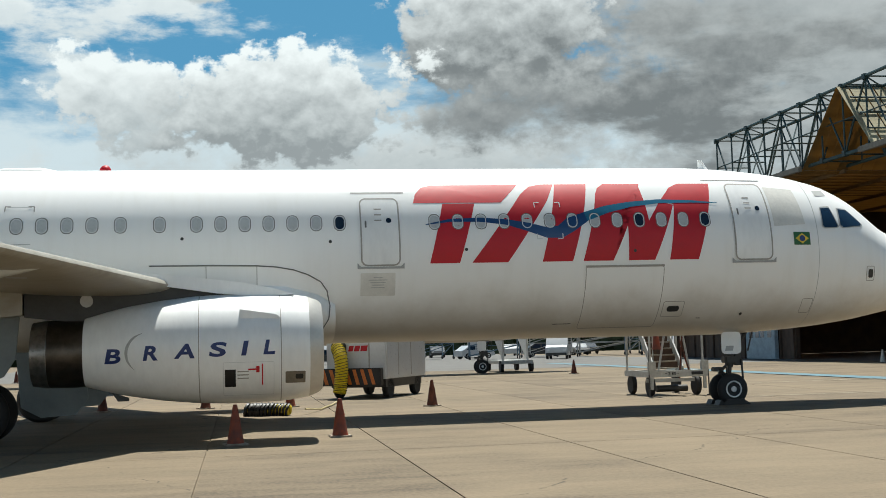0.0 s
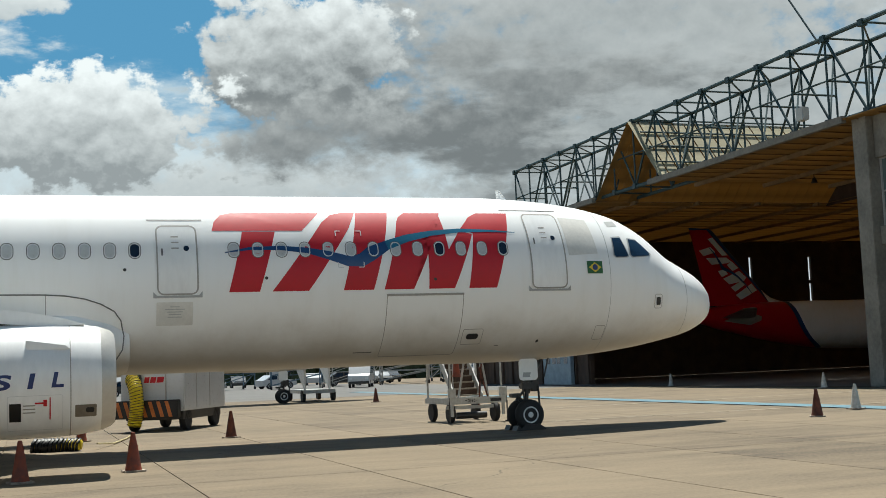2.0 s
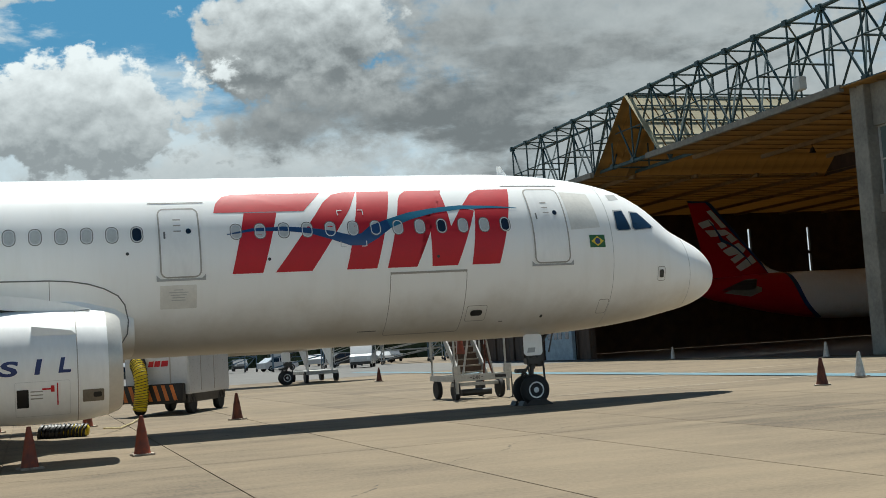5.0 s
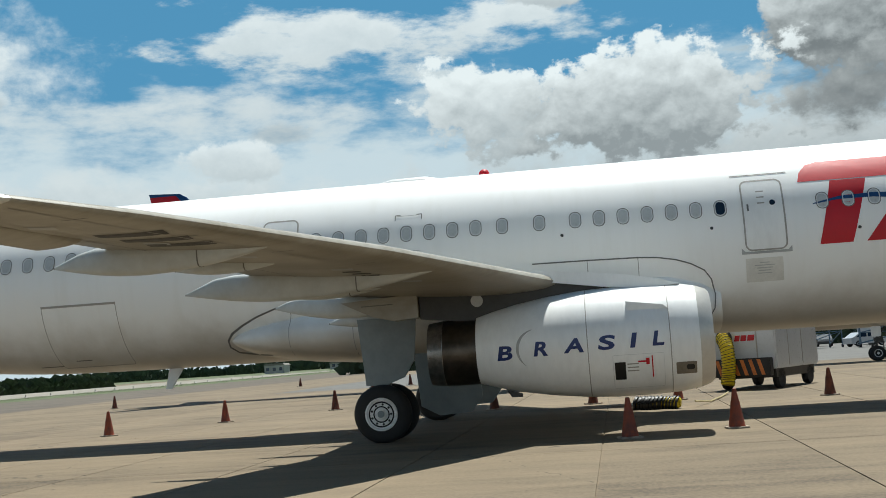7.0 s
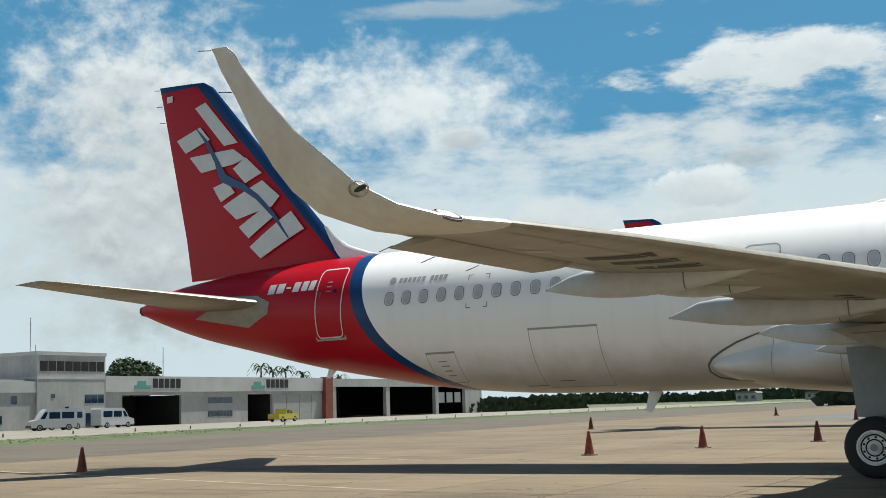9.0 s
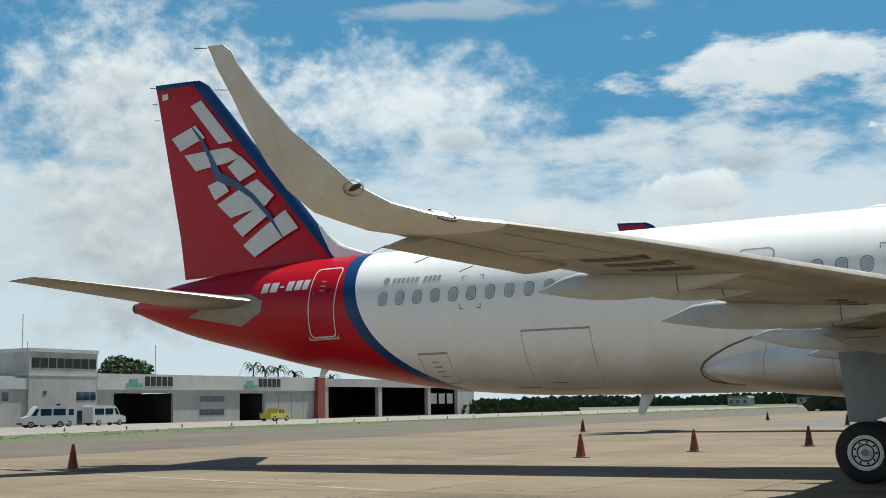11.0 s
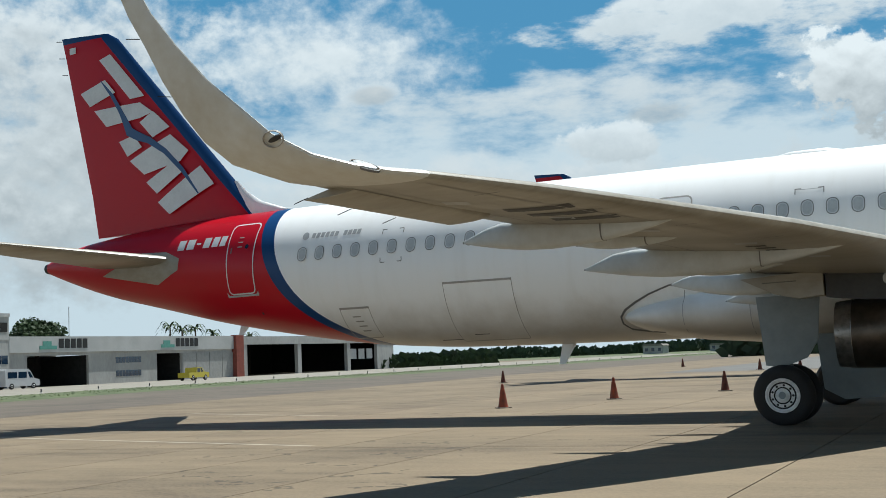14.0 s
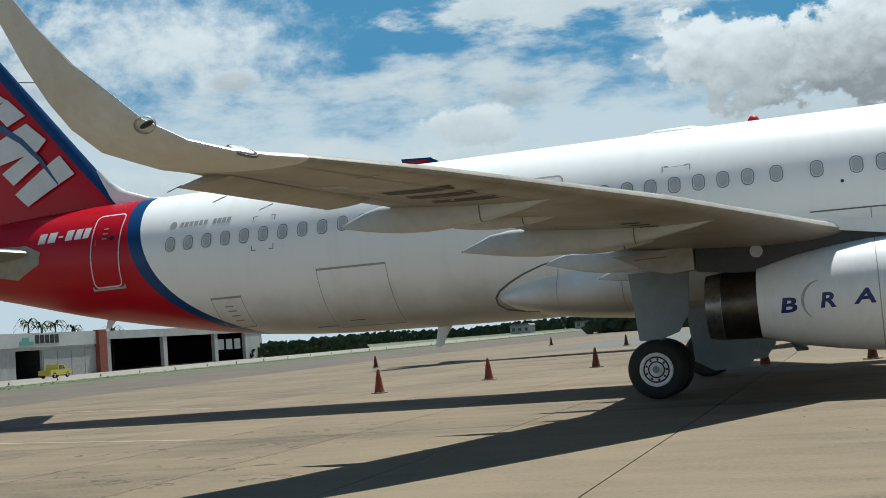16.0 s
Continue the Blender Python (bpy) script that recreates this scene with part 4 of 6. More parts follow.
# corner marks round the emergency exits
for x, zs in ((-10.0, (4.0, 4.86)), (-21.6, (4.86,)), (-31.7, (4.0, 4.84))):
    for z in zs:
        for sx in (-1, 1):
            sz = 1 if z > 4.4 else -1
            decal("corner_mark", [strip((x + sx * .3, z), (x + sx * .18, z), .02), strip((x + sx * .3, z), (x + sx * .3, z - sz * .12), .02)], LINE if x < -12 else LOGOWHITE, plane, off=.011)
def body_y(x, z, off=0.0):
    """Outer skin of hull and belly fairing together."""
    y = hull_y(x, z)
    xs = [-f[0] for f in FAIR]
    if xs[0] < -x < xs[-1]:
        hw, zt, zb = (float(np.interp(-x, xs, [f[k] for f in FAIR])) for k in (1, 2, 3))
        q = (z - (zt + zb) / 2) / ((zt - zb) / 2)
        if abs(q) < 1:
            c = abs(q)**(1 / .85)
            y = min(y, -hw * math.sqrt(1 - c * c)**.75)
    return y - off


decal("fairing_seam", ribbon([(x, z, .028) for x, z in ((-18.9, 3.52), (-17.7, 3.51), (-16.61, 3.49), (-16.2, 3.46), (-15.82, 3.39), (-15.5, 3.28), (-15.22, 3.12), (-15.08, 2.92), (-15.02, 2.6), (-15.06, 2.3), (-15.2, 2.08))]), LINE, plane, form=body_y, off=.014, label="dark fairing seam")
for x, z0, z1 in ((-17.7, 3.2, 3.5), (-16.61, 2.95, 3.48), (-24.43, 1.9, 2.85), (-22.93, 1.8, 2.6)):
    decal("panel_seam", [strip((x, z0), (x, z1), .016)], SOFTLINE, plane, form=body_y, off=.012)
decal("fairing_outline", ribbon([(-24.3, 3.06, .03), (-24.77, 2.97, .035), (-25.25, 2.81, .04), (-25.62, 2.64, .045), (-25.9, 2.48, .05), (-26.04, 2.33, .045), (-26.05, 2.18, .045), (-25.9, 2.05, .04), (-25.5, 1.98, .04), (-25.02, 1.93, .03)]), LINE, plane, form=body_y, off=.012, label="dark fairing seal line")
for k in range(4):
    decal("notice", [[(-33.1 + .03 * k, 2.72 - .12 * k), (-32.85 + .03 * k, 2.72 - .12 * k), (-32.85 + .03 * k, 2.69 - .12 * k), (-33.1 + .03 * k, 2.69 - .12 * k)]], SOFTLINE, plane, off=.014)
for x in (-.88, -3.35):
    zt, zb, hw = section(x)
    part("nose_seam", loft(bmesh.new(), [[(x + d, (hw + .004) * math.sin(a), (zt + zb) / 2 + ((zt - zb) / 2 + .004) * math.cos(a)) for a in (2 * math.pi * i / 56 for i in range(56))] for d in (-.006, .006)], False), DOORGREY, plane)
# cockpit
GLASS = [[(-3.12, 4.70), (-2.86, 4.72), (-2.74, 4.25), (-2.80, 4.22), (-3.12, 4.21), (-3.17, 4.26)], [(-2.60, 4.69), (-2.34, 4.67), (-1.99, 4.32), (-2.04, 4.27), (-2.58, 4.22), (-2.66, 4.28)]]
for g in GLASS:
    cx, cz = sum(p[0] for p in g) / len(g), sum(p[1] for p in g) / len(g)
    w = decal("cockpit_frame", [[(cx + (x - cx) * 1.14, cz + (z - cz) * 1.12) for x, z in g]], DOORGREY, plane, off=.01, step=.1)
    decal("cockpit_window", [g], COCKPIT, w, off=.022, label="dark cockpit window glass", step=.1)

# livery shapes: leaning red bars with a blue bird-wing ribbon
BARS = [[(-13.1, 4.87), (-13.03, 5.09), (-12.87, 5.26), (-12.63, 5.32), (-10.6, 5.32), (-11.07, 4.87)], [(-12.78, 3.48), (-12.1, 3.48), (-11.69, 4.85), (-12.43, 4.85)],
        [(-11.82, 3.48), (-10.99, 3.48), (-9.98, 4.9), (-9.74, 5.33), (-10.04, 5.33), (-10.33, 5.27), (-10.58, 5.07)], [(-10.19, 3.48), (-9.48, 3.48), (-8.94, 5.33), (-9.71, 5.33), (-9.84, 4.86)],
        [(-9.23, 3.48), (-8.52, 3.48), (-8.16, 4.84), (-7.64, 5.33), (-8.53, 5.33), (-8.7, 5.22), (-8.78, 5.08)], [(-8.15, 3.48), (-7.52, 3.48), (-6.96, 4.78), (-7.28, 4.86), (-7.61, 4.4), (-7.68, 5.24), (-8.12, 4.82)],
        [(-7.16, 3.48), (-6.46, 3.48), (-5.9, 5.33), (-6.7, 5.33), (-6.94, 5.22), (-7.25, 4.89), (-6.94, 4.80)]]
for b in BARS:
    decal("livery_bar", [b], RED, plane, off=.004, label="leaning red livery bar")
decal("livery_ribbon", ribbon([(-12.85, 4.36, .02), (-12.3, 4.45, .07), (-11.6, 4.46, .1), (-11.0, 4.4, .13), (-10.5, 4.28, .2), (-10.05, 4.14, .24), (-9.75, 4.16, .3), (-9.5, 4.32, .34), (-9.1, 4.52, .22)]), BLUE, plane, off=.008, label="dark blue livery ribbon")
decal("livery_ribbon", ribbon([(-9.12, 4.51, .22), (-8.6, 4.68, .18), (-8.0, 4.8, .13), (-7.3, 4.87, .1), (-6.5, 4.86, .06), (-5.85, 4.82, .015)]), TEAL, plane, off=.0085, label="teal livery ribbon")


def fin_y(x, z, off=0.0):
    le, te = -31.405 - .896 * z, -41.5 - .217 * z
    u = min(.98, max(.02, (le - x) / (le - te)))
    t = .10 * (le - te)
    return -(5 * t * (.2969 * math.sqrt(u) - .126 * u - .3516 * u * u + .2843 * u**3 - .1036 * u**4) * 1.07 + .003 + off)


FBARS = [[(-42.49, 11.05), (-42.06, 11.18), (-40.74, 9.71), (-41.28, 9.68)], [(-43.32, 10.12), (-42.27, 10.41), (-41.86, 9.96), (-42.92, 9.66)], [(-42.75, 9.51), (-40.9, 9.53), (-40.42, 9.18), (-40.91, 9.05), (-42.24, 8.95)],
         [(-40.42, 9.21), (-39.81, 8.66), (-40.42, 8.41), (-40.91, 8.92)], [(-41.74, 8.43), (-41.16, 8.56), (-40.83, 8.17), (-41.41, 7.94)], [(-41.32, 7.8), (-39.78, 8.43), (-39.13, 7.88), (-39.4, 7.59), (-40.76, 7.33)],
         [(-40.68, 7.09), (-39.56, 7.65), (-39.3, 7.29), (-40.28, 6.71)], [(-40.25, 6.45), (-38.71, 7.39), (-38.23, 6.81), (-39.81, 6.06)]]
for b in FBARS:
    decal("fin_bar", [b], LOGOWHITE, plane, form=fin_y, off=.01, label="white slanted block on the red fin")
decal("fin_ribbon", ribbon([(-42.44, 10.4, .03), (-41.98, 9.88, .12), (-41.6, 9.27, .16), (-41.3, 8.68, .3), (-40.95, 8.5, .26), (-40.55, 8.34, .2), (-39.95, 7.94, .16), (-39.33, 7.33, .13), (-38.75, 6.57, .04)]), BLUE, plane, form=fin_y, off=.016, label="dark blue ribbon on the fin")
decal("fin_mark", [[(-43.75, 11.42), (-43.48, 11.42), (-43.48, 11.62), (-43.75, 11.62)]], LOGOWHITE, plane, form=fin_y, off=.012)
for x0, x1 in ((-38.78, -38.52), (-38.44, -38.16), (-37.82, -37.58), (-37.5, -37.28), (-37.22, -37.02)):
    decal("tail_mark", [[(x0, 4.84), (x1, 4.84), (x1 + .04, 5.12), (x0 + .04, 5.12)]], LOGOWHITE, plane, off=.012, label="white painted bar")
decal("tail_mark", [[(-38.06, 4.95), (-37.9, 4.95), (-37.9, 5.0), (-38.06, 5.0)]], LOGOWHITE, plane, off=.012, label="white painted bar")
for x0, x1 in [(-34.14 + .14 * k, -34.04 + .14 * k) for k in range(6)] + [(-33.18 + .135 * k, -33.08 + .135 * k) for k in range(4)]:
    decal("type_mark", [[(x0, 4.80), (x1, 4.80), (x1 + .03, 4.93), (x0 + .03, 4.93)]], GREY, plane, off=.012, label="grey painted bar")
decal("type_mark", [rounded(-34.42, 4.77, -34.22, 4.97, .095)], GREY, plane, off=.012, label="grey painted disc")
decal("nose_mark", [[(-3.1, 5.02), (-2.75, 5.05), (-2.77, 5.2), (-3.12, 5.17)]], DOORGREY, plane, off=.012)

# flag panel
flag = decal("flag_panel", [[(-4.02, 3.79), (-3.58, 3.79), (-3.58, 4.1), (-4.02, 4.1)]], mat("flag_green", (.01, .10, .02), .4, var=.05), plane, off=.012, label="green flag panel")
decal("flag_diamond", [[(-3.98, 3.945), (-3.8, 3.82), (-3.62, 3.945), (-3.8, 4.07)]], mat("flag_yellow", (.70, .52, .02), .4, var=.05), flag, off=.018)
decal("flag_disc", [[(-3.8 + .075 * math.cos(a), 3.945 + .075 * math.sin(a)) for a in (2 * math.pi * i / 20 for i in range(20))]], TEXTBLUE, flag, off=.024)


def lettering(text, height, form, place, material, parent, off, name, wide=1.0, shear=.2):
    """Letters of the built-in font laid on a form; place is the x of each letter's left edge and the base line's z."""
    for ch, (x0, z0, w) in zip(text, place):
        cu = bpy.data.curves.new("letter", "FONT")
        cu.body, cu.offset, cu.resolution_u = ch, .03, 4
        tmp = bpy.data.objects.new("letter", cu)
        scene.collection.objects.link(tmp)
        bpy.context.view_layer.update()
        me = bpy.data.meshes.new_from_object(tmp.evaluated_get(bpy.context.evaluated_depsgraph_get()))
        bpy.data.objects.remove(tmp)
        bpy.data.curves.remove(cu)
        bm = bmesh.new()
        bm.from_mesh(me)
        bpy.data.meshes.remove(me)
        xs, ys = [v.co.x for v in bm.verts], [v.co.y for v in bm.verts]
        ax, ay, sx, sy = min(xs), min(ys), w / (max(xs) - min(xs)), height / (max(ys) - min(ys))
        for v in bm.verts:
            zz = (v.co.y - ay) * sy
            v.co = (x0 + (v.co.x - ax) * sx + shear * zz, 0, z0 + zz)
        part(name, drape(bm, form, off), material, parent, "", False)


lettering("BRASIL", .26, nac_y, [(-19.36, 1.49, .27), (-18.69, 1.53, .26), (-18.15, 1.55, .36), (-17.55, 1.565, .29), (-16.98, 1.575, .085), (-16.59, 1.585, .2)], TEXTBLUE, eng, .006, "letter")
decal("swirl", ribbon([(-18.62 - .36 * math.cos(a), 1.66 + .36 * math.sin(a), .045 * math.sin((a + .9) / 2.25 * math.pi) + .008) for a in [-.9 + .15 * i for i in range(16)]]), DOORGREY, eng, form=nac_y, off=.005, label="grey crescent", step=.2)
decal("cowl_vent", [[(-17.27, 1.02), (-17.08, 1.02), (-17.08, 1.33), (-17.27, 1.33)]], BLACK, eng, form=nac_y, off=.006, label="black square vent")
decal("warning_bar", [[(-16.62, 1.04), (-16.60, 1.04), (-16.60, 1.42), (-16.62, 1.42)], [(-16.86, 1.31), (-16.66, 1.31), (-16.66, 1.34), (-16.86, 1.34)], [(-16.72, 1.27), (-16.66, 1.27), (-16.66, 1.38), (-16.72, 1.38)]], RED, eng, form=nac_y, off=.006, label="red warning mark")
lp = decal("latch_plate", [rounded(-16.2, 1.06, -15.84, 1.27, .02)], LATCH, eng, form=nac_y, off=.006, label="tan latch plate")
decal("latch_slot", [rounded(-16.02, 1.13, -15.88, 1.22, .03)], BLACK, lp, form=nac_y, off=.012)
decal("cowl_note", [[(-17.05, 1.3 - .06 * k), (-16.85, 1.3 - .06 * k), (-16.85, 1.28 - .06 * k), (-17.05, 1.28 - .06 * k)] for k in range(3)], SOFTLINE, eng, form=nac_y, off=.006)
outline("cowl_hatch", -17.3, .86, -16.4, 1.46, .03, .008, FRAMEGREY, eng, form=nac_y, off=.006)

# nose gear
bm = bmesh.new()
tube(bm, (-5.07, 0, .38), (-5.0, 0, 1.0), .055, 14)
tube(bm, (-5.0, 0, .95), (-4.93, 0, 1.95), .09, 14)
tube(bm, (-5.07, -.3, .38), (-5.07, .3, .38), .05, 12)
tube(bm, (-5.0, 0, 1.15), (-4.45, 0, 1.9), .045, 10)
tube(bm, (-5.08, 0, .55), (-5.3, 0, .75), .035, 8)
tube(bm, (-5.3, 0, .75), (-5.08, 0, .98), .035, 8)
box(bm, (-5.45, -.12, .82), (-5.2, .12, .92), .015)
box(bm, (-4.88, -.1, .95), (-4.72, .1, 1.25), .015)
tube(bm, (-4.72, -.12, .6), (-4.74, -.12, 1.1), .028, 8)
tube(bm, (-5.12, -.12, .62), (-5.2, -.12, 1.5), .02, 6)
tube(bm, (-4.9, .1, .9), (-4.82, .1, 1.7), .022, 6)
box(bm, (-5.16, -.16, 1.02), (-4.86, .16, 1.18), .02)
tube(bm, (-5.32, -.1, .88), (-5.1, -.1, .66), .03, 6)
tube(bm, (-4.6, -.2, 1.3), (-4.42, -.2, 1.92), .02, 6)
ngear = part("nose_gear", bm, PYLON, plane, "dark nose landing gear leg")
for y in (-.26, .26):
    bm = bmesh.new()
    lathe_y(bm, [(y - .10, .2), (y - .11, .29), (y - .085, .345), (y - .03, .385), (y + .03, .385), (y + .085, .345), (y + .11, .29), (y + .1, .2)], -5.07, .38, 36)
    part("nose_wheel", bm, RUBBER, ngear, "black rubber nose wheel tyre")
    bm = bmesh.new()
    lathe_y(bm, [(y - .09, .215), (y - .115, .2), (y - .09, .15), (y - .075, .1), (y - .11, .06), (y - .12, .01)], -5.07, .38, 28)
    part("nose_rim", bm, HUB, ngear, "pale metal nose wheel rim")
nd = part("nose_gear_door", prism(bmesh.new(), rounded(-5.36, 1.24, -4.86, 1.78, .1), -.42, -.39), WHITE, ngear, "white nose gear door")
part("door_mark", prism(bmesh.new(), [(-5.28, 1.32), (-5.08, 1.32), (-5.05, 1.44), (-5.25, 1.44)], -.425, -.421), GREY, nd, "grey painted bar")
for s in (-1, 1):
    bm = prism(bmesh.new(), [(-5.42, 0), (-5.25, .14), (-4.85, .14), (-4.66, 0)], .26 * s - .16, .26 * s - .13)
    prism(bm, [(-5.5, 0), (-5.44, .12), (-5.4, .12), (-5.36, 0)], .26 * s - .16, .26 * s + .16)
    tagged(part("wheel_chock", bm, BLACK, None, "", False), "black rubber wheel chock against the nose wheel", "chock", "nose wheel chocks")
# aerials and beacons
part("blade_antenna", foil(bmesh.new(), [((-27.6, 0, 1.85), (-28.0, 0, 1.85)), ((-27.95, 0, 1.30), (-28.12, 0, 1.30))], [.12, .1], 6), WHITE, plane)
part("blade_antenna", foil(bmesh.new(), [((-5.3, 0, 5.8), (-5.6, 0, 5.8)), ((-5.5, 0, 6.1), (-5.62, 0, 6.1))], [.12, .1], 6), WHITE, plane)
part("drain_mast", foil(bmesh.new(), [((-37.3, 0, 2.7), (-37.6, 0, 2.75)), ((-37.55, 0, 2.45), (-37.7, 0, 2.45))], [.12, .1], 6), WHITE, plane)
bm = bmesh.new()
bmesh.ops.create_uvsphere(bm, u_segments=14, v_segments=8, radius=.13, matrix=Matrix.Translation((-20.0, 0, 5.88)))
part("beacon", bm, RED, plane, "red anti-collision beacon")
part("antenna_dome", loft(bmesh.new(), [ellip(x, 0, 5.84, w, h, .02) for x, w, h in ((-22.6, .05, .03), (-22.2, .3, .1), (-21.4, .32, .11), (-21.0, .05, .03))]), WHITE, plane)
def wing_low(x, y, off):
    ys = [-a[1] for a, _ in WING]
    xl, xt, zl, zt = (float(np.interp(-y, ys, v)) for v in ([a[0] for a, _ in WING], [t[0] for _, t in WING], [a[2] for a, _ in WING], [t[2] for _, t in WING]))
    tc = float(np.interp(-y, ys, [.13, .10, .105, .105, .105, .10]))
    ch = xl - xt
    u = min(.98, max(.02, (xl - x) / ch))
    hh = 5 * tc * ch * (.2969 * math.sqrt(u) - .126 * u - .3516 * u * u + .2843 * u**3 - .1036 * u**4)
    return zl + (zt - zl) * u - hh * .83 - .003 - off


def wing_strip(name, pts, w, material, label=""):
    """A thin line of paint or seam under the wing along points (x, y)."""
    bm = bmesh.new()
    fine = []
    for (x0, y0), (x1, y1) in zip(pts, pts[1:]):
        n = max(1, int(math.hypot(x1 - x0, y1 - y0) / .2))
        fine += [(x0 + (x1 - x0) * i / n, y0 + (y1 - y0) * i / n) for i in range(n)]
    fine.append(pts[-1])
    prev = None
    for i, (x, y) in enumerate(fine):
        a, b2 = fine[max(i - 1, 0)], fine[min(i + 1, len(fine) - 1)]
        d = Vector((b2[0] - a[0], b2[1] - a[1])).normalized() * w / 2
        cur = [bm.verts.new((x + sx * d.y, y - sx * d.x, wing_low(x + sx * d.y, y - sx * d.x, .004))) for sx in (-1, 1)]
        if prev:
            bm.faces.new((prev[0], prev[1], cur[1], cur[0]))
        prev = cur
    return part(name, bm, material, plane, label)


for x, y in ((-22.95, -14.2), (-22.8, -13.75), (-22.65, -13.3)):
    wing_strip("wing_mark", [(x + .4, y), (x - .5, y)], .24, BLACK, "dark painted bar under the wing")
for x, y in ((-21.2, -9.9), (-21.1, -9.65), (-21.0, -9.4), (-20.9, -9.15)):
    wing_strip("wing_mark", [(x + .15, y), (x - .15, y)], .12, BLACK)
for y in (-10.6, -12.2, -13.8, -15.3):
    xl = float(np.interp(-y, [6.4, 16.3], [-18.45, -23.45]))
    wing_strip("wing_seam", [(xl - .1, y), (xl - .42, y - .02)], .018, LINE)
for f, m in ((.15, SOFTLINE), (.62, SOFTLINE), (.74, LINE)):
    wing_strip("wing_seam", [(float(np.interp(-y, [6.4, 16.3], [-18.45, -23.45])) * (1 - f) + float(np.interp(-y, [6.4, 10.8, 16.2], [-22.3, -23.42, -25.02])) * f, y) for y in (-7.4, -9, -10.5, -12, -13.5, -15, -16.1)], .022, m)
for y, f in ((-8.4, .4), (-10.2, .35), (-11.9, .4), (-13.4, .38), (-14.9, .4), (-9.3, .5), (-12.6, .5)):
    xl = float(np.interp(-y, [6.4, 16.3], [-18.45, -23.45]))
    wing_strip("wing_panel", [(xl - f * 2.6 + .16, y), (xl - f * 2.6 - .16, y - .05)], .2, GREY)


# ---------------- other airliners ----------------
def sister(x, y, label):
    o = root("airliner", pose(x, y, 0), label, "aircraft")
    for child in list(plane.children):
        base = child.name.split(".")[0]
        if base in ("fuselage", "fin", "tailplane", "fin_fillet", "belly_fairing", "fin_bar", "fin_ribbon", "wing", "main_gear", "nose_gear", "window", "tailplane_seal"):
            if base == "wing" and x > 10:
                continue
            c = shared(base, child.data, o)
            for g in child.children:
                if base in ("main_gear", "nose_gear"):
                    shared(g.name.split(".")[0], g.data, c)
    return o


sister(1.2, 37.0, "white airliner with red fin parked behind, mostly hidden")
sister(77.6, 56.5, "white airliner with red tail inside the dark hangar")


# ---------------- the open hangar with the teal truss ----------------
HX, HY0, HY1, HD = 19.0, 16.6, 68.0, 62.0
BOT, TOP = 12.35, 16.5
hangar = root("hangar", pose(HX, 38, 0), "open aircraft hangar with teal roof truss and amber fibreglass ceiling", "hangar", "", "")


def hp(x, y, z):
    return (x - HX, y - 38, z)


def truss(parent, x, y0, y1, n, name):
    bm = bmesh.new()
    ys = [y0 + (y1 - y0) * i / n for i in range(n + 1)]
    for dx in (0, 2.6):
        tube(bm, hp(x + dx, y0, TOP), hp(x + dx, y1, TOP), .11, 8)
        tube(bm, hp(x + dx, y0, BOT), hp(x + dx, y1, BOT), .12, 8)
        for i, y in enumerate(ys):
            tube(bm, hp(x + dx, y, BOT), hp(x + dx, y, TOP), .06, 6)
            if i < n:
                a, b = (BOT, TOP) if i % 2 else (TOP, BOT)
                tube(bm, hp(x + dx, y, a), hp(x + dx, ys[i + 1], b), .068, 6)
                if dx == 0:
                    tube(bm, hp(x, y, (a + b) / 2), hp(x, ys[i + 1], (a + b) / 2), .045, 6)
    for i, y in enumerate(ys):
        for z in (BOT, TOP, (BOT + TOP) / 2):
            tube(bm, hp(x, y, z), hp(x + 2.6, y, z), .055, 6)
        if i < n:
            tube(bm, hp(x, y, TOP), hp(x + 2.6, ys[i + 1], TOP), .05, 6)
            tube(bm, hp(x, y, BOT), hp(x + 2.6, ys[i + 1], TOP), .05, 6)
        box(bm, hp(x - .16, y - .17, TOP - .2), hp(x + .16, y + .17, TOP + .12), 0)
        box(bm, hp(x - .16, y - .17, BOT - .12), hp(x + .16, y + .17, BOT + .2), 0)
    return part(name, bm, TRUSSBLUE, parent, "teal painted steel lattice girder")


truss(hangar, HX, 2.0, 57.5, 20, "truss")
bm = bmesh.new()
tube(bm, hp(HX + .4, 19.6, TOP), hp(HX + .2, 21.8, TOP + 3.2), .05, 6)
part("mast", bm, TRUSSBLUE, hangar)
bm = bmesh.new()
box(bm, hp(HX - .3, 20.3, BOT + .55), hp(HX + .1, 20.9, BOT + 1.2), .04)
part("floodlight", bm, DOORGREY, hangar, "grey floodlight box on the truss")
# roof: flat fibreglass bays with a steep glazed monitor
def one_mesh(name, bm, material):
    me = bpy.data.meshes.new(name)
    bm.to_mesh(me)
    bm.free()
    me.materials.append(material)
    return me


panel_me = one_mesh("roof_panel", box(bmesh.new(), (-.9, 0, BOT - .25), (HD, 1.46, BOT - .20)), ROOFPANEL)
short_me = one_mesh("roof_panel", box(bmesh.new(), (17.8, 0, BOT - .25), (HD, 1.46, BOT - .20)), ROOFPANEL)
k = HY0 - 12
while k < HY1 - 1:
    gap = 33.6 < k < 41.8
    shared("roof_panel", short_me if gap else panel_me, hangar, (0, k - 38, 0))
    k += 1.48


def slope_sheet(ya, za, yb, zb, w):
    return loft(bmesh.new(), [[(0, ya - 38, za), (w, ya - 38, za), (w, ya - 38, za - .04), (0, ya - 38, za - .04)], [(0, yb - 38, zb), (w, yb - 38, zb), (w, yb - 38, zb - .04), (0, yb - 38, zb - .04)]])


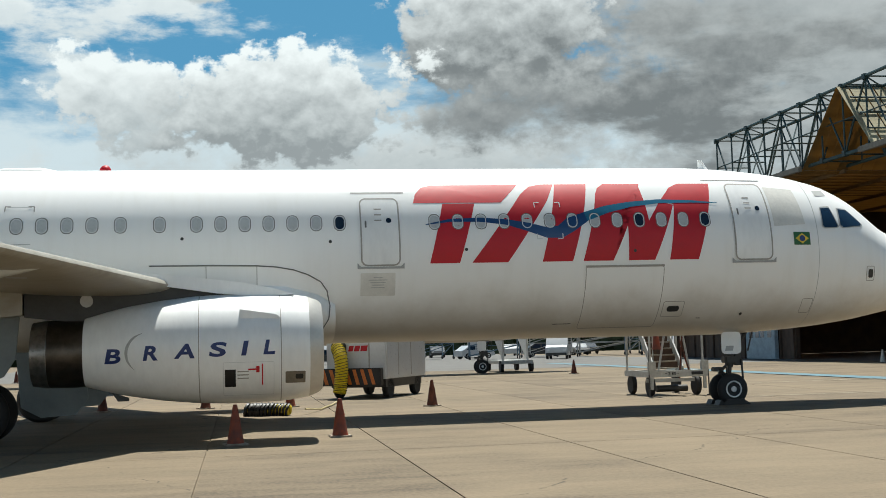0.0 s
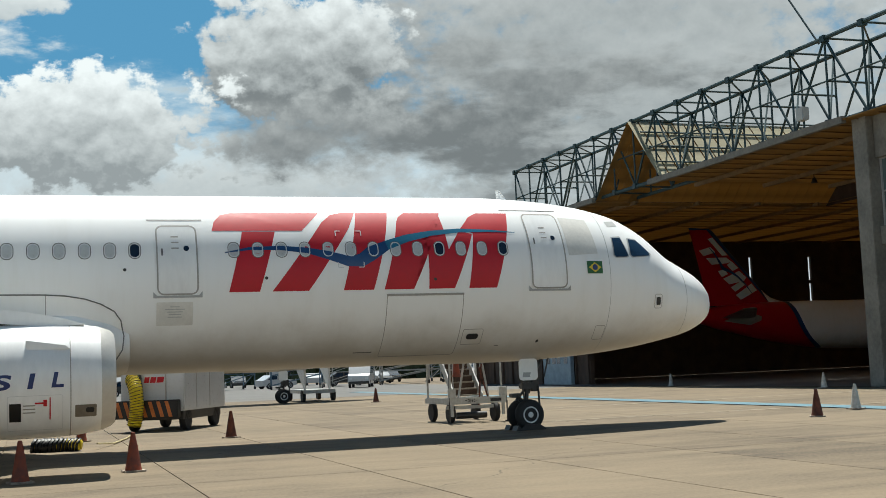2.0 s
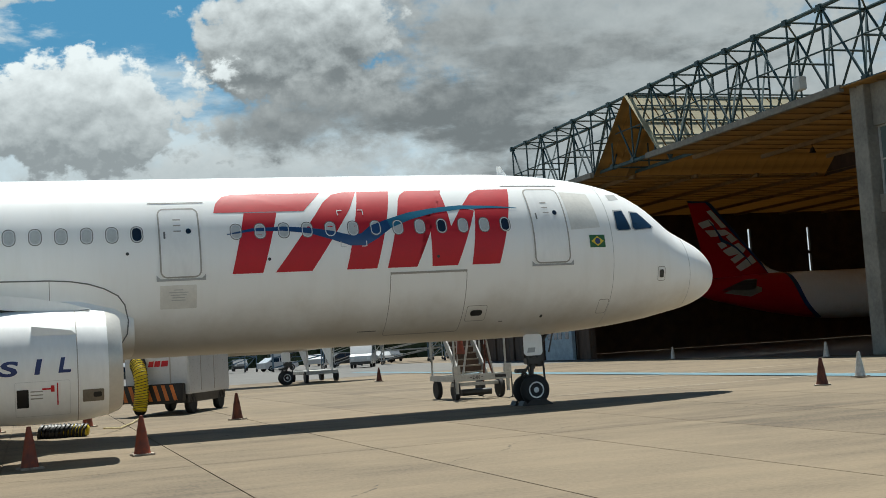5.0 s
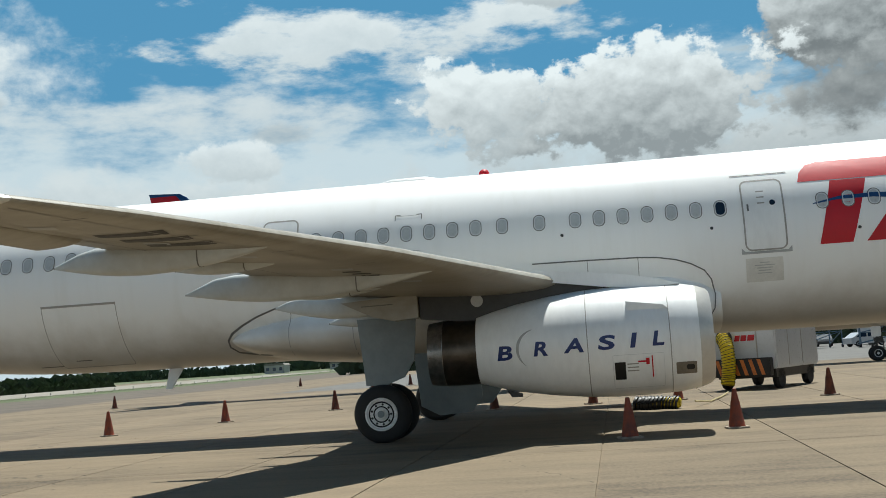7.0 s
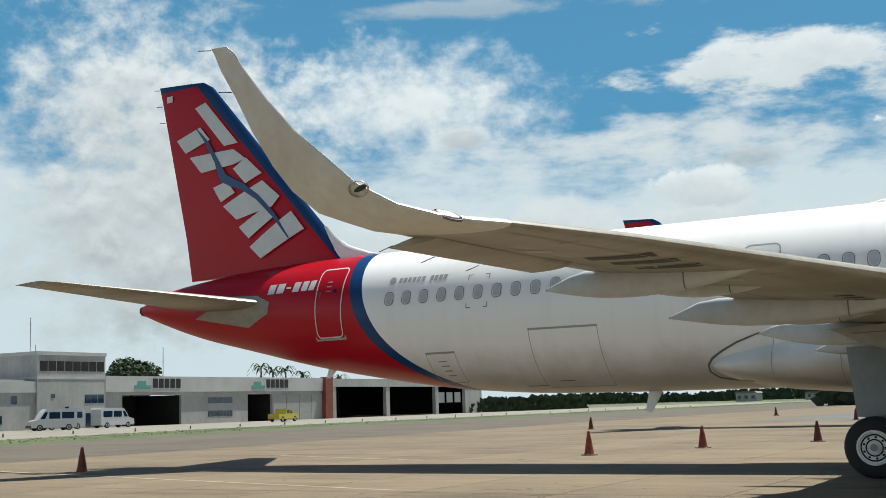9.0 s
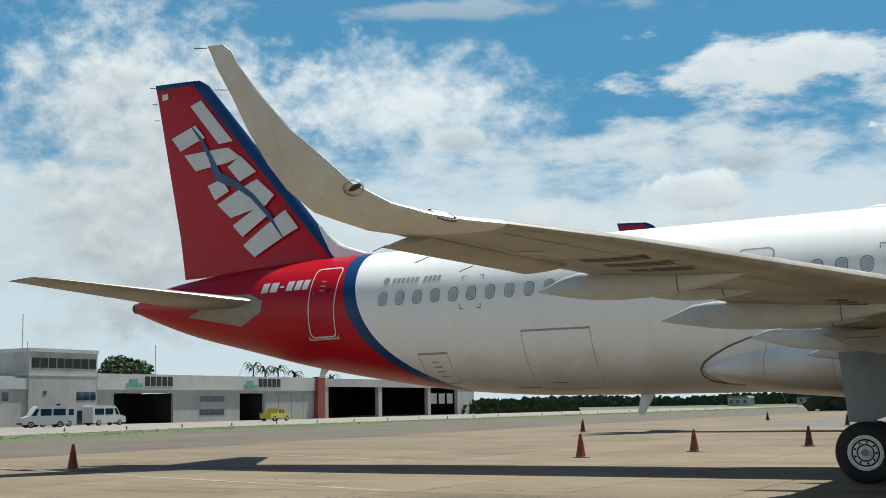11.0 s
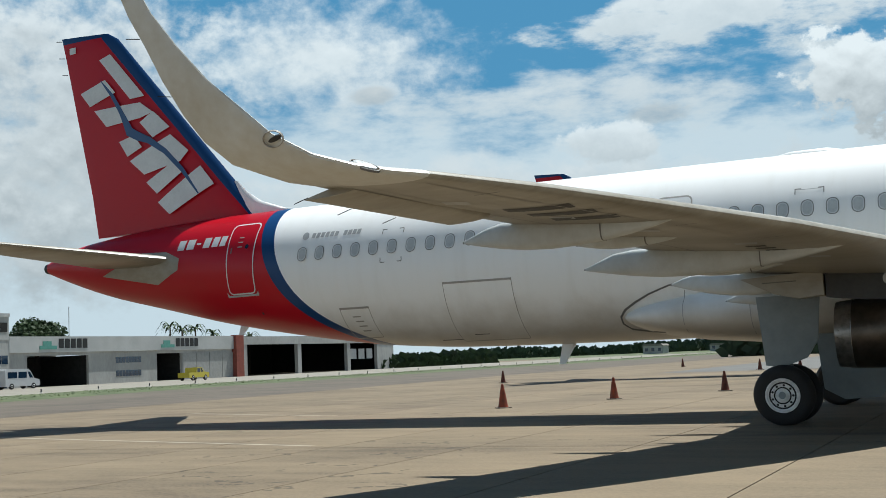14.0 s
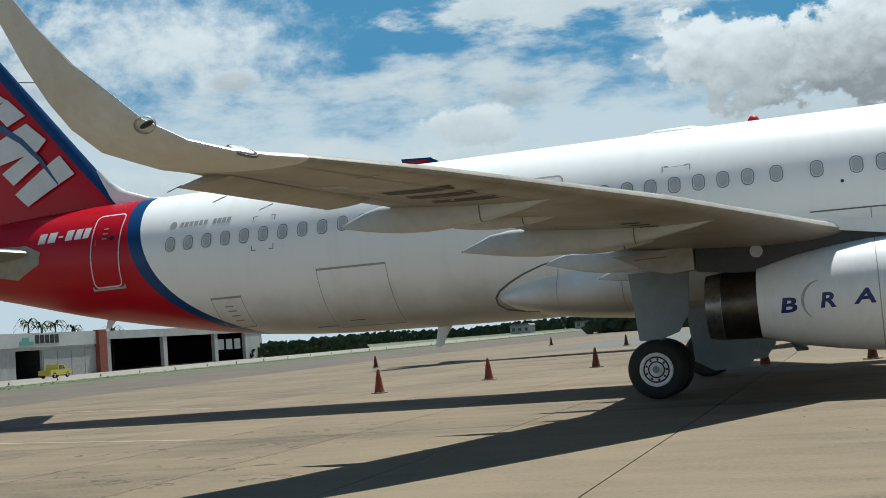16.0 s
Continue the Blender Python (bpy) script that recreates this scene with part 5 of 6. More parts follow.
near_me = one_mesh("monitor_sheet", slope_sheet(34.1, BOT - .2, 38.0, TOP - .05, .70), ROOFCREAM)
far_me = one_mesh("monitor_sheet", slope_sheet(38.0, TOP - .05, 43.2, BOT - .45, .78), ROOFPANEL)
for i in range(23):
    shared("monitor_sheet", near_me, hangar, (-.4 + i * .8, 0, 0))
    shared("monitor_sheet", far_me, hangar, (-.4 + i * .8, 0, 0))
part("monitor_end", loft(bmesh.new(), [[hp(x, 34.1, BOT - .3), hp(x, 43.2, BOT - .45), hp(x, 38, TOP)] for x in (HX + 17.8, HX + 17.9)]), BROWN, hangar, "brown gable closing the roof monitor", False)
for y in (35.2, 36.2, 37.2, 38.06):
    z = BOT - .2 + (y - 34.1) / 3.9 * (TOP - BOT + .15)
    part("monitor_rail", tube(bmesh.new(), hp(HX, y - .06, z + .07), hp(HX + 17.8, y - .06, z + .07), .055, 6), TRUSSBLUE, hangar)
# ceiling purlins and beams below the sheets
for i in range(13):
    x = HX + 2.2 + i * 4.8
    part("roof_beam", box(bmesh.new(), hp(x, HY0 - 11, BOT - .5), hp(x + .14, 34.8, BOT - .26)), BEAM, hangar, "", False)
    part("roof_beam", box(bmesh.new(), hp(x, 42.4, BOT - .5), hp(x + .14, HY1, BOT - .26)), BEAM, hangar, "", False)
for i in range(34):
    y = HY0 - 10 + i * 1.48 + .7
    if not 33.8 < y < 42.6:
        part("purlin", box(bmesh.new(), hp(HX - .4, y, BOT - .31), hp(HX + HD, y + .05, BOT - .255)), BEAM, hangar, "", False)
for i in range(4):
    for j in range(3):
        x, y = HX + 7.05 + i * 4.8, 20.5 + j * 4.6
        bm = tube(bmesh.new(), (x - HX, y - 38, BOT - .5), (x - HX, y - 38, BOT - .7), .03, 6)
        tube(bm, (x - HX, y - 38, BOT - .7), (x - HX, y - 38, BOT - 1.0), .08, 10, .2)
        part("pendant_lamp", bm, DARKIN, hangar, "dark pendant lamp, unlit")
bm = bmesh.new()
box(bm, hp(HX - .95, 42.4, BOT - .4), hp(HX - .7, 57, BOT - .08))
box(bm, hp(HX - .95, HY0, BOT - .4), hp(HX - .7, 34.9, BOT - .08))
part("eave", bm, CONCWALL, hangar, "pale eave board", False)
# walls
bm = bmesh.new()
box(bm, hp(HX + HD, HY0 - 12, 0), hp(HX + HD + .3, HY1, BOT - .25))
part("back_wall", bm, BROWN, hangar, "dark brown sheet wall", False)
bm = bmesh.new()
slits = [25.0, 35.5, 37.2, 46.5, 53, 60]
xs = [HX] + [v for s in slits for v in (s, s + .34)] + [HX + HD]
for a, b in zip(xs[::2], xs[1::2]):
    part("side_wall", box(bmesh.new(), hp(a, HY1, 0), hp(b, HY1 + .3, BOT - .25)), BROWN, hangar, "dark brown sheet wall between slit windows", False)
for s in slits:
    for z0, z1 in ((0, 5.7), (8.1, 8.4), (10.6, BOT - .25)):
        part("side_wall", box(bmesh.new(), hp(s, HY1, z0), hp(s + .34, HY1 + .3, z1)), BROWN, hangar, "", False)
bm = bmesh.new()
box(bm, hp(HX + .8, 47.5, 0), hp(HX + 1.1, HY1, BOT - .3))
part("sliding_door", bm, BROWN, hangar, "stacked brown sheet sliding doors", False)
for i in range(10):
    part("door_rib", box(bmesh.new(), hp(HX + .66, 47.6 + i * 2.0, 0), hp(HX + .8, 47.75 + i * 2.0, BOT - .4)), BROWN, hangar, "", False)
bm = bmesh.new()
box(bm, hp(HX + .35, 49.8, 0), hp(HX + .62, 54.6, 3.1), .02)
d = part("double_door", bm, PALEBLUE, hangar, "pale blue double doors")
for y in (50.3, 51.5, 52.3, 53.4):
    part("door_pane", box(bmesh.new(), hp(HX + .33, y, 1.5), hp(HX + .348, y + .6, 2.3)), COCKPIT, d, "dark door pane", False)
# pier at the end of the opening, with storeys of windows
pier = bmesh.new()
box(pier, hp(HX - .35, HY0 - .9, 0), hp(HX + .9, HY0 + .1, BOT - .1), .03)
part("pier", pier, CONCWALL, hangar, "weathered grey concrete pier")
wall = bmesh.new()
for z0, z1 in ((0, 3.2), (6.3, 7.1), (10.2, BOT + .1)):
    box(wall, hp(HX, 2.0, z0), hp(HX + 1.0, HY0 - .92, z1))
for y0, y1 in ((13.1, 13.6), (9.8, 10.3), (6.4, 6.9), (2.0, 2.6)):
    for z0, z1 in ((3.2, 6.3), (7.1, 10.2)):
        box(wall, hp(HX, y0, z0), hp(HX + 1.0, y1, z1))
part("annex_wall", wall, CONCWALL, hangar, "grey concrete wall with window openings", False)
for y0, y1 in ((13.6, HY0 - .92), (10.3, 13.1), (6.9, 9.8)):
    for z0, z1 in ((3.2, 6.3), (7.1, 10.2)):
        bm = bmesh.new()
        box(bm, hp(HX + .3, y0, z0), hp(HX + .34, y1, z1))
        w = part("window", bm, glass_dark("annex_glass", (.10, .14, .14), .1) if y0 == 13.6 and z0 == 3.2 else bpy.data.materials["annex_glass"], hangar, "greenish annex window", False)
        bm = bmesh.new()
        n = 3
        for k in range(n + 1):
            y = y0 + (y1 - y0 - .07) * k / n
            box(bm, hp(HX + .22, y, z0), hp(HX + .298, y + .07, z1))
        for z in (z0, (z0 + z1) / 2, z1 - .07):
            box(bm, hp(HX + .23, y0, z), hp(HX + .296, y1, z + .07))
        part("window_frame", bm, GREY, w, "", False)
bm = bmesh.new()
box(bm, hp(HX + 1.0, 2, 0), hp(HX + HD, 2.4, BOT))
box(bm, hp(HX + 1.0, HY0 - 1.0, 0), hp(HX + HD, HY0 - .6, BOT - .3))
part("inner_wall", bm, BROWN, hangar, "", False)
floor = sheet("floor", HX, HY0, HX + HD, HY1, -.006, mat("hangar_floor", (.13, .12, .11), .5, var=.2), "dark stained concrete hangar floor", "floor")

# ---------------- far hangars ----------------
LX = -137.0
far = root("far_hangar", pose(LX, 100, 0), "low white hangar building with open bays and square tower", "hangar")


def fp(y0, z0, y1, z1, x0=0.0, x1=.4):
    return (x0 - .0 if x0 < x1 else x1, y0 - 100, z0), (x1, y1 - 100, z1)


bm = bmesh.new()
bays = [(60, 91.6, 0), (103.2, 118, 0), (124, 138.4, 0)]
for y0, y1, _ in bays:
    box(bm, *fp(y0, -.02, y1, 4.15, -.4, 0))
box(bm, *fp(60, 4.15, 138.4, 4.6, -.4, 0))
part("wall", bm, FACADE, far, "pale rendered hangar wall", False)
bm = bmesh.new()
box(bm, *fp(88.2, 4.6, 138.4, 6.75, -.5, .35))
box(bm, *fp(40, 4.6, 77, 6.0, -.5, .2))
part("parapet", bm, FACADE2, far, "white parapet band", False)
bm = bmesh.new()
box(bm, *fp(40, 6.0, 138.4, 6.2, -40, -.5))
box(bm, *fp(40, -.02, 138.4, 6, -40, -39.6))
box(bm, *fp(40, -.02, 60, 4.6, -.4, 0))
part("roof", bm, FACADE, far, "", False)
# bay walls: the depth's shade is put into their near-black colour
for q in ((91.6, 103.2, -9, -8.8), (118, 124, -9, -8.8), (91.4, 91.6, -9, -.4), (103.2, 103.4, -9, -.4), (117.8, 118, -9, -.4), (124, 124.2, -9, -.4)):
    part("bay_wall", box(bmesh.new(), *fp(q[0], -.01, q[1], 4.15, q[2], q[3])), DARKIN, far, "bay wall coloured near-black for the shade inside", False)
bm = bmesh.new()
for i in range(4):
    box(bm, *fp(124.2 + i * 3.4, 0, 124.2 + i * 3.4 + 3.3, 4.1, .02, .12))
part("hangar_door", bm, DOORPANEL, far, "grey sliding hangar door leaves", False)
bm = bmesh.new()
box(bm, *fp(76.8, -.02, 88.2, 9.5, -9, .3))
tow = part("tower", bm, FACADE, far, "square white tower storey block", False)
bm = bmesh.new()
box(bm, *fp(76.7, 9.3, 88.3, 9.75, -9.1, .4))
box(bm, *fp(76.75, 6.3, 88.25, 6.6, -9.05, .35))
part("tower_trim", bm, FACADE2, tow, "", False)
for k in range(8):
    bm = bmesh.new()
    box(bm, *fp(77.2 + k * 1.36, 7.3, 78.4 + k * 1.36, 8.55, .31, .34))
    part("tower_window", bm, DARKIN, tow, "dark tower window", False)
for y0, z0, y1, z1, n in ((108.8, 2.9, 114.4, 3.75, 8), (108.8, .95, 114.4, 1.8, 8), (84.6, 3.2, 88.0, 4.3, 3), (84.8, .1, 87.8, 1.9, 3), (73.0, 3.2, 74, 4.2, 1), (79.0, 3.9, 79.7, 4.4, 1), (81.3, 2.2, 82, 2.8, 1), (71.0, .8, 71.8, 1.8, 1), (66, 2.9, 67, 3.9, 1)):
    for k in range(n):
        w = (y1 - y0) / n
        bm = bmesh.new()
        xo = .31 if 76.8 < y0 < 88.2 else .005
        box(bm, *fp(y0 + k * w + .05, z0, y0 + (k + 1) * w - .05, z1, xo, xo + .03))
        part("window", bm, COCKPIT, far, "small dark window", False)
for y in (93.5, 118.6):
    bm = bmesh.new()
    box(bm, *fp(y, 5.0, y + 3.2, 5.5, .36, .40))
    box(bm, *fp(y + .6, 5.5, y + 2.2, 6.1, .36, .40))
    s = part("sign_shape", bm, GREENSIGN, far, "green sign shape", False)
    bm = bmesh.new()
    for k in range(5):
        box(bm, *fp(y + 3.6 + k * 1.15, 5.15, y + 4.5 + k * 1.15, 6.45, .36, .40))
    part("sign_bar", bm, BLACK, s, "dark sign bars", False)
bm = bmesh.new()
tube(bm, (-3, 78.5 - 100, 9.7), (-3, 78.5 - 100, 14.2), .06, 6)
tube(bm, (-6, 82 - 100, 9.7), (-6, 82 - 100, 11), .05, 6)
tube(bm, (-8, 108 - 100, 6.2), (-8, 108 - 100, 11.5), .06, 6)
part("aerial", bm, GREY, far)

far2 = root("far_hangar", pose(LX, 166, 0), "older grey open-fronted hangar with dark bays", "hangar")


def gp(y0, z0, y1, z1, x0, x1):
    return (x0, y0 - 166, z0), (x1, y1 - 166, z1)


bm = bmesh.new()
for y0, y1 in ((139.6, 141.3), (157, 158.2), (174.6, 175.8), (186.5, 193.5)):
    box(bm, *gp(y0, -.02, y1, 5.3, -.5, .2))
box(bm, *gp(139.6, 5.3, 193.5, 6.6, -.5, .3))
part("wall", bm, FACADE, far2, "stained pale hangar front", False)
bm = bmesh.new()
box(bm, *gp(139.6, 6.4, 193.5, 6.7, -40, -.5))
part("roof", bm, CONCWALL, far2, "", False)
# shade of the open bays, given as near-black wall colour
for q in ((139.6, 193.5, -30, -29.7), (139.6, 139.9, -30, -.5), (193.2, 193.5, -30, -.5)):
    part("bay_wall", box(bmesh.new(), *gp(q[0], -.01, q[1], 6.4, q[2], q[3])), DARKIN, far2, "bay wall coloured near-black for the shade inside", False)
bm = bmesh.new()
for k in range(3):
    box(bm, *gp(176.5 + k * 3.2, 2.2, 178.8 + k * 3.2, 4.2, -.3, -.2))
part("window", bm, GREY, far2, "grey bay windows", False)
bm = bmesh.new()
box(bm, (LX - .2, 137.3, -.02), (LX + .9, 139.4, 6.9))
tagged(part("red_pillar", bm, BRICKRED, None, "", False), "dull red pillar between the two far hangars", "pillar")


# ---------------- trees ----------------
def crown(bm, c, r, n, size, seed, squash=.8):
    rng = random.Random(seed)
    for _ in range(n):
        d = Vector((rng.gauss(0, 1), rng.gauss(0, 1), rng.gauss(0, 1))).normalized()
        k = rng.uniform(.55, 1.0) * (1 + .25 * math.sin(3 * d.x + seed) * math.cos(4 * d.y))
        p = Vector(c) + Vector((d.x * r * k, d.y * r * k, max(-.35, d.z) * r * squash * k))
        u = Vector((rng.uniform(-1, 1), rng.uniform(-1, 1), rng.uniform(-.6, .6))).normalized()
        v = u.orthogonal().normalized()
        s = size * rng.uniform(.6, 1.3)
        bm.faces.new([bm.verts.new(p + u * s), bm.verts.new(p + v * s * .6), bm.verts.new(p - u * s), bm.verts.new(p - v * s * .6)])
    return bm


tree = root("tree", pose(-165, 121.5, 0), "broad dark green round-crowned tree behind the far hangar", "tree")
bm = bmesh.new()
bent(bm, [(0, 0, 0), (.2, .1, 3), (.1, .3, 6)], [.5, .4, .3], 8)
for k in range(6):
    a = k * 1.05
    bent(bm, [(.1, .3, 5), (1.6 * math.cos(a), 1.6 * math.sin(a), 7), (2.9 * math.cos(a), 2.9 * math.sin(a), 8.2)], [.25, .16, .06], 6)
part("trunk", bm, BARK, tree)
part("crown", crown(bmesh.new(), (0, 0, 7.7), 4.4, 5200, .36, 3, .72), LEAF, tree, "", False)
for x, y, r, seed in ((-172, 84, 3.2, 5), (-172, 74, 3.6, 6), (-175, 66, 3.0, 8)):
    t2 = root("tree", pose(x, y, 0), "small dark green tree behind the far building", "tree", "trees behind the far building")
    part("trunk", bent(bmesh.new(), [(0, 0, 0), (.1, 0, 3), (0, .2, 6)], [.3, .22, .12], 6), BARK, t2)
    part("crown", crown(bmesh.new(), (0, 0, 6.2), r, 1500, .35, seed, .7), LEAF, t2, "", False)


def palm(x, y, h, seed):
    rng = random.Random(seed)
    p = root("palm_tree", pose(x, y, 0), "tall palm with drooping fronds behind the far hangar", "palm", "palms behind the far hangar")
    part("trunk", bent(bmesh.new(), [(0, 0, 0), (.1, 0, h * .5), (.0, .1, h)], [.22, .17, .14], 8), BARK, p)
    bm = bmesh.new()
    for k in range(15):
        a, lift = 2 * math.pi * k / 15 + rng.uniform(-.2, .2), rng.uniform(.2, 1.2)
        prev = None
        for i in range(9):
            u = i / 8
            c = Vector((math.cos(a) * 2.6 * u, math.sin(a) * 2.6 * u, h + lift * math.sin(u * 2.2) * 1.5 - 1.7 * u * u))
            side = Vector((-math.sin(a), math.cos(a), -.5)) * .26 * math.sin(math.pi * min(1, u + .12))
            cur = (bm.verts.new(c - side), bm.verts.new(c + Vector((0, 0, .08))), bm.verts.new(c + Vector((side.x * -1, side.y * -1, side.z)) * -1 * Vector((1, 1, 1)).x))
            if prev:
                bm.faces.new((prev[0], prev[1], cur[1], cur[0]))
                bm.faces.new((prev[1], prev[2], cur[2], cur[1]))
            prev = cur
    part("crown", bm, LEAF, p, "", False)


for x, y, h, s in ((-160, 150, 9.3, 1), (-160, 153.5, 8.6, 2), (-160, 157.5, 8.9, 3), (-160, 163, 8.0, 4), (-160, 175, 7.4, 5)):
    palm(x, y, h, s)


def wood(name, x0, y0, x1, y1, h, n, seed, label, material=LEAFDARK):
    rng = random.Random(seed)
    bm = bmesh.new()
    for i in range(n):
        u = rng.random()
        c = Vector((x0 + (x1 - x0) * u, y0 + (y1 - y0) * u + rng.uniform(-14, 14), 0))
        hh = h * (.55 + .45 * noise.noise(c * .02) + .25 * rng.random()) * rng.uniform(.02, 1)
        s = rng.uniform(.8, 1.8)
        p = c + Vector((0, 0, max(.1, hh)))
        a, b = Vector((rng.uniform(-1, 1), rng.uniform(-.4, .4), rng.uniform(-.3, .3))).normalized(), Vector((rng.uniform(-.4, .4), rng.uniform(-.3, .3), 1)).normalized()
        bm.faces.new([bm.verts.new(p + a * s), bm.verts.new(p + b * s * .7), bm.verts.new(p - a * s), bm.verts.new(p - b * s * .7)])
    return tagged(part(name, bm, material, None, "", False), label, "woods", "", "stuff")


wood("far_woods", -620, 480, 70, 700, 6.2, 16000, 4, "low green belt of trees across the airfield")
wood("far_woods", -60, 170, 130, 150, 5.5, 9000, 9, "dark trees behind the parking area")
wood("verge_bushes", -137, 200, -137, 235, 3.5, 500, 12, "dark bushes beyond the far hangar", LEAF)
# grass tufts along the verge edge
rng = random.Random(21)
bm = bmesh.new()
for _ in range(5000):
    y = rng.uniform(-20, 300)
    x = -66 - min(20, max(0, (y + 60) * .15)) - rng.uniform(0, 12)
    s = rng.uniform(.02, .07)
    a = rng.uniform(0, 3.14)
    bm.faces.new([bm.verts.new((x - s * math.cos(a), y - s * math.sin(a), -.01)), bm.verts.new((x + s * math.cos(a), y + s * math.sin(a), -.01)), bm.verts.new((x, y, s * 1.2))])
tagged(part("grass", bm, GRASS, None, "", False), "tufts of dry grass on the taxiway verge", "grass", "", "stuff")
# far town buildings beyond the field
rng = random.Random(5)
for i in range(4):
    x, y = -112 - i * 11 + rng.uniform(-8, 8), 420 + rng.uniform(-20, 60)
    w, d, h = rng.uniform(5, 10), 8, rng.uniform(2.2, 3.6)
    b = root("far_building", pose(x, y, 0), "small pale building across the airfield", "building", "far buildings")
    bm = box(bmesh.new(), (-w / 2, -d / 2, 0), (w / 2, d / 2, h))
    part("wall", bm, FACADE, b, "", False)
    part("roof", prism(bmesh.new(), [(-w / 2 - .4, h), (w / 2 + .4, h), (w / 2 - .5, h + .7), (-w / 2 + .5, h + .7)], -d / 2 - .3, d / 2 + .3), CONCWALL, b, "", False)
    bm = bmesh.new()
    for k in range(3):
        box(bm, (-w / 3 + k * w / 3 - .6, -d / 2 - .03, 1), (-w / 3 + k * w / 3 + .6, -d / 2 - .005, 2.2))
    part("window", bm, COCKPIT, b, "", False)
# low edge posts along the far apron
post0 = None
for k in range(34):
    y = -5 + k * 7.5
    m = pose(-99 + .02 * k, y, -.012)
    if post0 is None:
        post0 = root("edge_marker", m, "short dark edge marker beside the grass strip", "marker", "edge markers")
        part("post", tube(bmesh.new(), (0, 0, 0), (0, 0, .32), .06, 8), PYLON, post0)
        part("base", tube(bmesh.new(), (0, 0, 0), (0, 0, .06), .17, 10), CONEWHITE, post0)
    else:
        copy_thing(post0, m)


# ---------------- cones ----------------
def make_cone(body, label):
    c = root("traffic_cone", pose(0, 0, -90), label, "traffic cone", "traffic cones on the apron")
    bm = box(bmesh.new(), (-.2, -.2, 0), (.2, .2, .035), .012)
    part("base", bm, CONEBASE, c, "worn pale square base")
    bm = loft(bmesh.new(), [[(r * math.cos(a), r * math.sin(a), z) for a in (2 * math.pi * i / 20 for i in range(20))] for z, r in ((.035, .155), (.07, .145), (.40, .09), (.68, .042), (.71, .035), (.715, .02))])
    part("body", bm, body, c, "scuffed cone body")
    bm = loft(bmesh.new(), [[(r * math.cos(a), r * math.sin(a), z) for a in (2 * math.pi * i / 20 for i in range(20))] for z, r in ((.40, .0935), (.49, .079))], False)
    part("sleeve", bm, body, c)
    return c


cone_a = make_cone(CONE, "weathered orange traffic cone with a scuffed base, standing on concrete")
cone_b = make_cone(CONEDARK, "dark faded brownish traffic cone standing on concrete")
cone_c = make_cone(CONEWHITE, "faded white traffic cone standing on concrete")
SPOTS = [(cone_a, [(-17.1, -6.67), (-15.17, -5.7), (-31.93, 5.25), (-29.95, 9.85), (-43.3, -3.9), (-15.6, 6.5)]),
         (cone_b, [(-27.38, 14.5), (-45.2, 36.4), (-44.1, 72.5), (-33.2, 50), (-30.7, 50), (2.2, -2.0), (-.48, 30.35), (-11.85, 4.18), (-20.9, 7.4), (-18.0, 7.2), (-28, 118)]),
         (cone_c, [(5.25, .4), (17.0, 17.8), (17.8, 33)])]
for c, spots in SPOTS:
    for i, (x, y) in enumerate(spots):
        m = pose(x, y, 0 if x > -50 else -.02, rz=(x * 37 + y * 11) % 90)
        if i == 0:
            c.matrix_world = m
        else:
            copy_thing(c, m)

# ---------------- air unit with its yellow duct ----------------
unit = root("air_unit", pose(-12.45, 9.8, 0, rz=-28), "white boxy ground air unit on wheels with hazard-striped bumper", "ground unit")
part("body", box(bmesh.new(), (-2.1, .15, .62), (0, 3.9, 2.15), .04), CARWHITE, unit, "white sheet-metal housing")
part("cab_panel", box(bmesh.new(), (-.62, .13, .66), (-.58, .147, 2.1)), SOFTLINE, unit, "", False)
part("side_seam", box(bmesh.new(), (.001, 1.2, .7), (.012, 1.23, 2.1)), SOFTLINE, unit, "", False)
part("side_seam", box(bmesh.new(), (.001, 2.4, .7), (.012, 2.43, 2.1)), SOFTLINE, unit, "", False)
part("bumper", box(bmesh.new(), (-2.45, -.12, .42), (-.12, .15, .98), .02), BLACK, unit, "black bumper")
bm = bmesh.new()
for k in range(8):
    x = -2.3 + k * .27
    loft(bm, [[(x, -.123, .46), (x + .12, -.123, .46), (x - .02, -.123, .94), (x - .14, -.123, .94)], [(x, -.121, .46), (x + .12, -.121, .46), (x - .02, -.121, .94), (x - .14, -.121, .94)]])
part("hazard_stripe", bm, HAZARD, unit, "orange slanted stripes", False)
for x in (-.2, -1.9):
    for y in (.75, 3.3):
        part("wheel", loft(bmesh.new(), [[(x + d, y + r * math.cos(a), .33 + r * math.sin(a)) for a in (2 * math.pi * i / 20 for i in range(20))] for d, r in ((-.1, .2), (-.1, .31), (-.07, .33), (.07, .33), (.1, .31), (.1, .2))]), RUBBER, unit, "black tyre")
part("chassis", box(bmesh.new(), (-2.0, .3, .35), (-.1, 3.7, .62)), PYLON, unit, "", False)
bm = bmesh.new()
for k, (x0, x1) in enumerate(((-1.32, -1.16), (-1.12, -.94), (-.9, -.68))):
    loft(bm, [[(x0, y, 1.52), (x1, y, 1.52), (x1 + .04, y, 1.7), (x0 + .04, y, 1.7)] for y in (.132, .146)])
part("logo_bar", bm, RED, unit, "red slanted logo bars", False)
bm = box(bmesh.new(), (-.45, .135, 1.85), (-.28, .147, 2.05))
part("label_plate", bm, RED, unit, "", False)
part("duct_collar", tube(bmesh.new(), (-1.62, .2, 1.66), (-1.62, -.05, 1.64), .23, 18), BLACK, unit, "black duct outlet collar")
hose = root("air_duct", pose(0, 0, 0), "yellow corrugated air duct with black spiral, hanging to the ground", "duct")
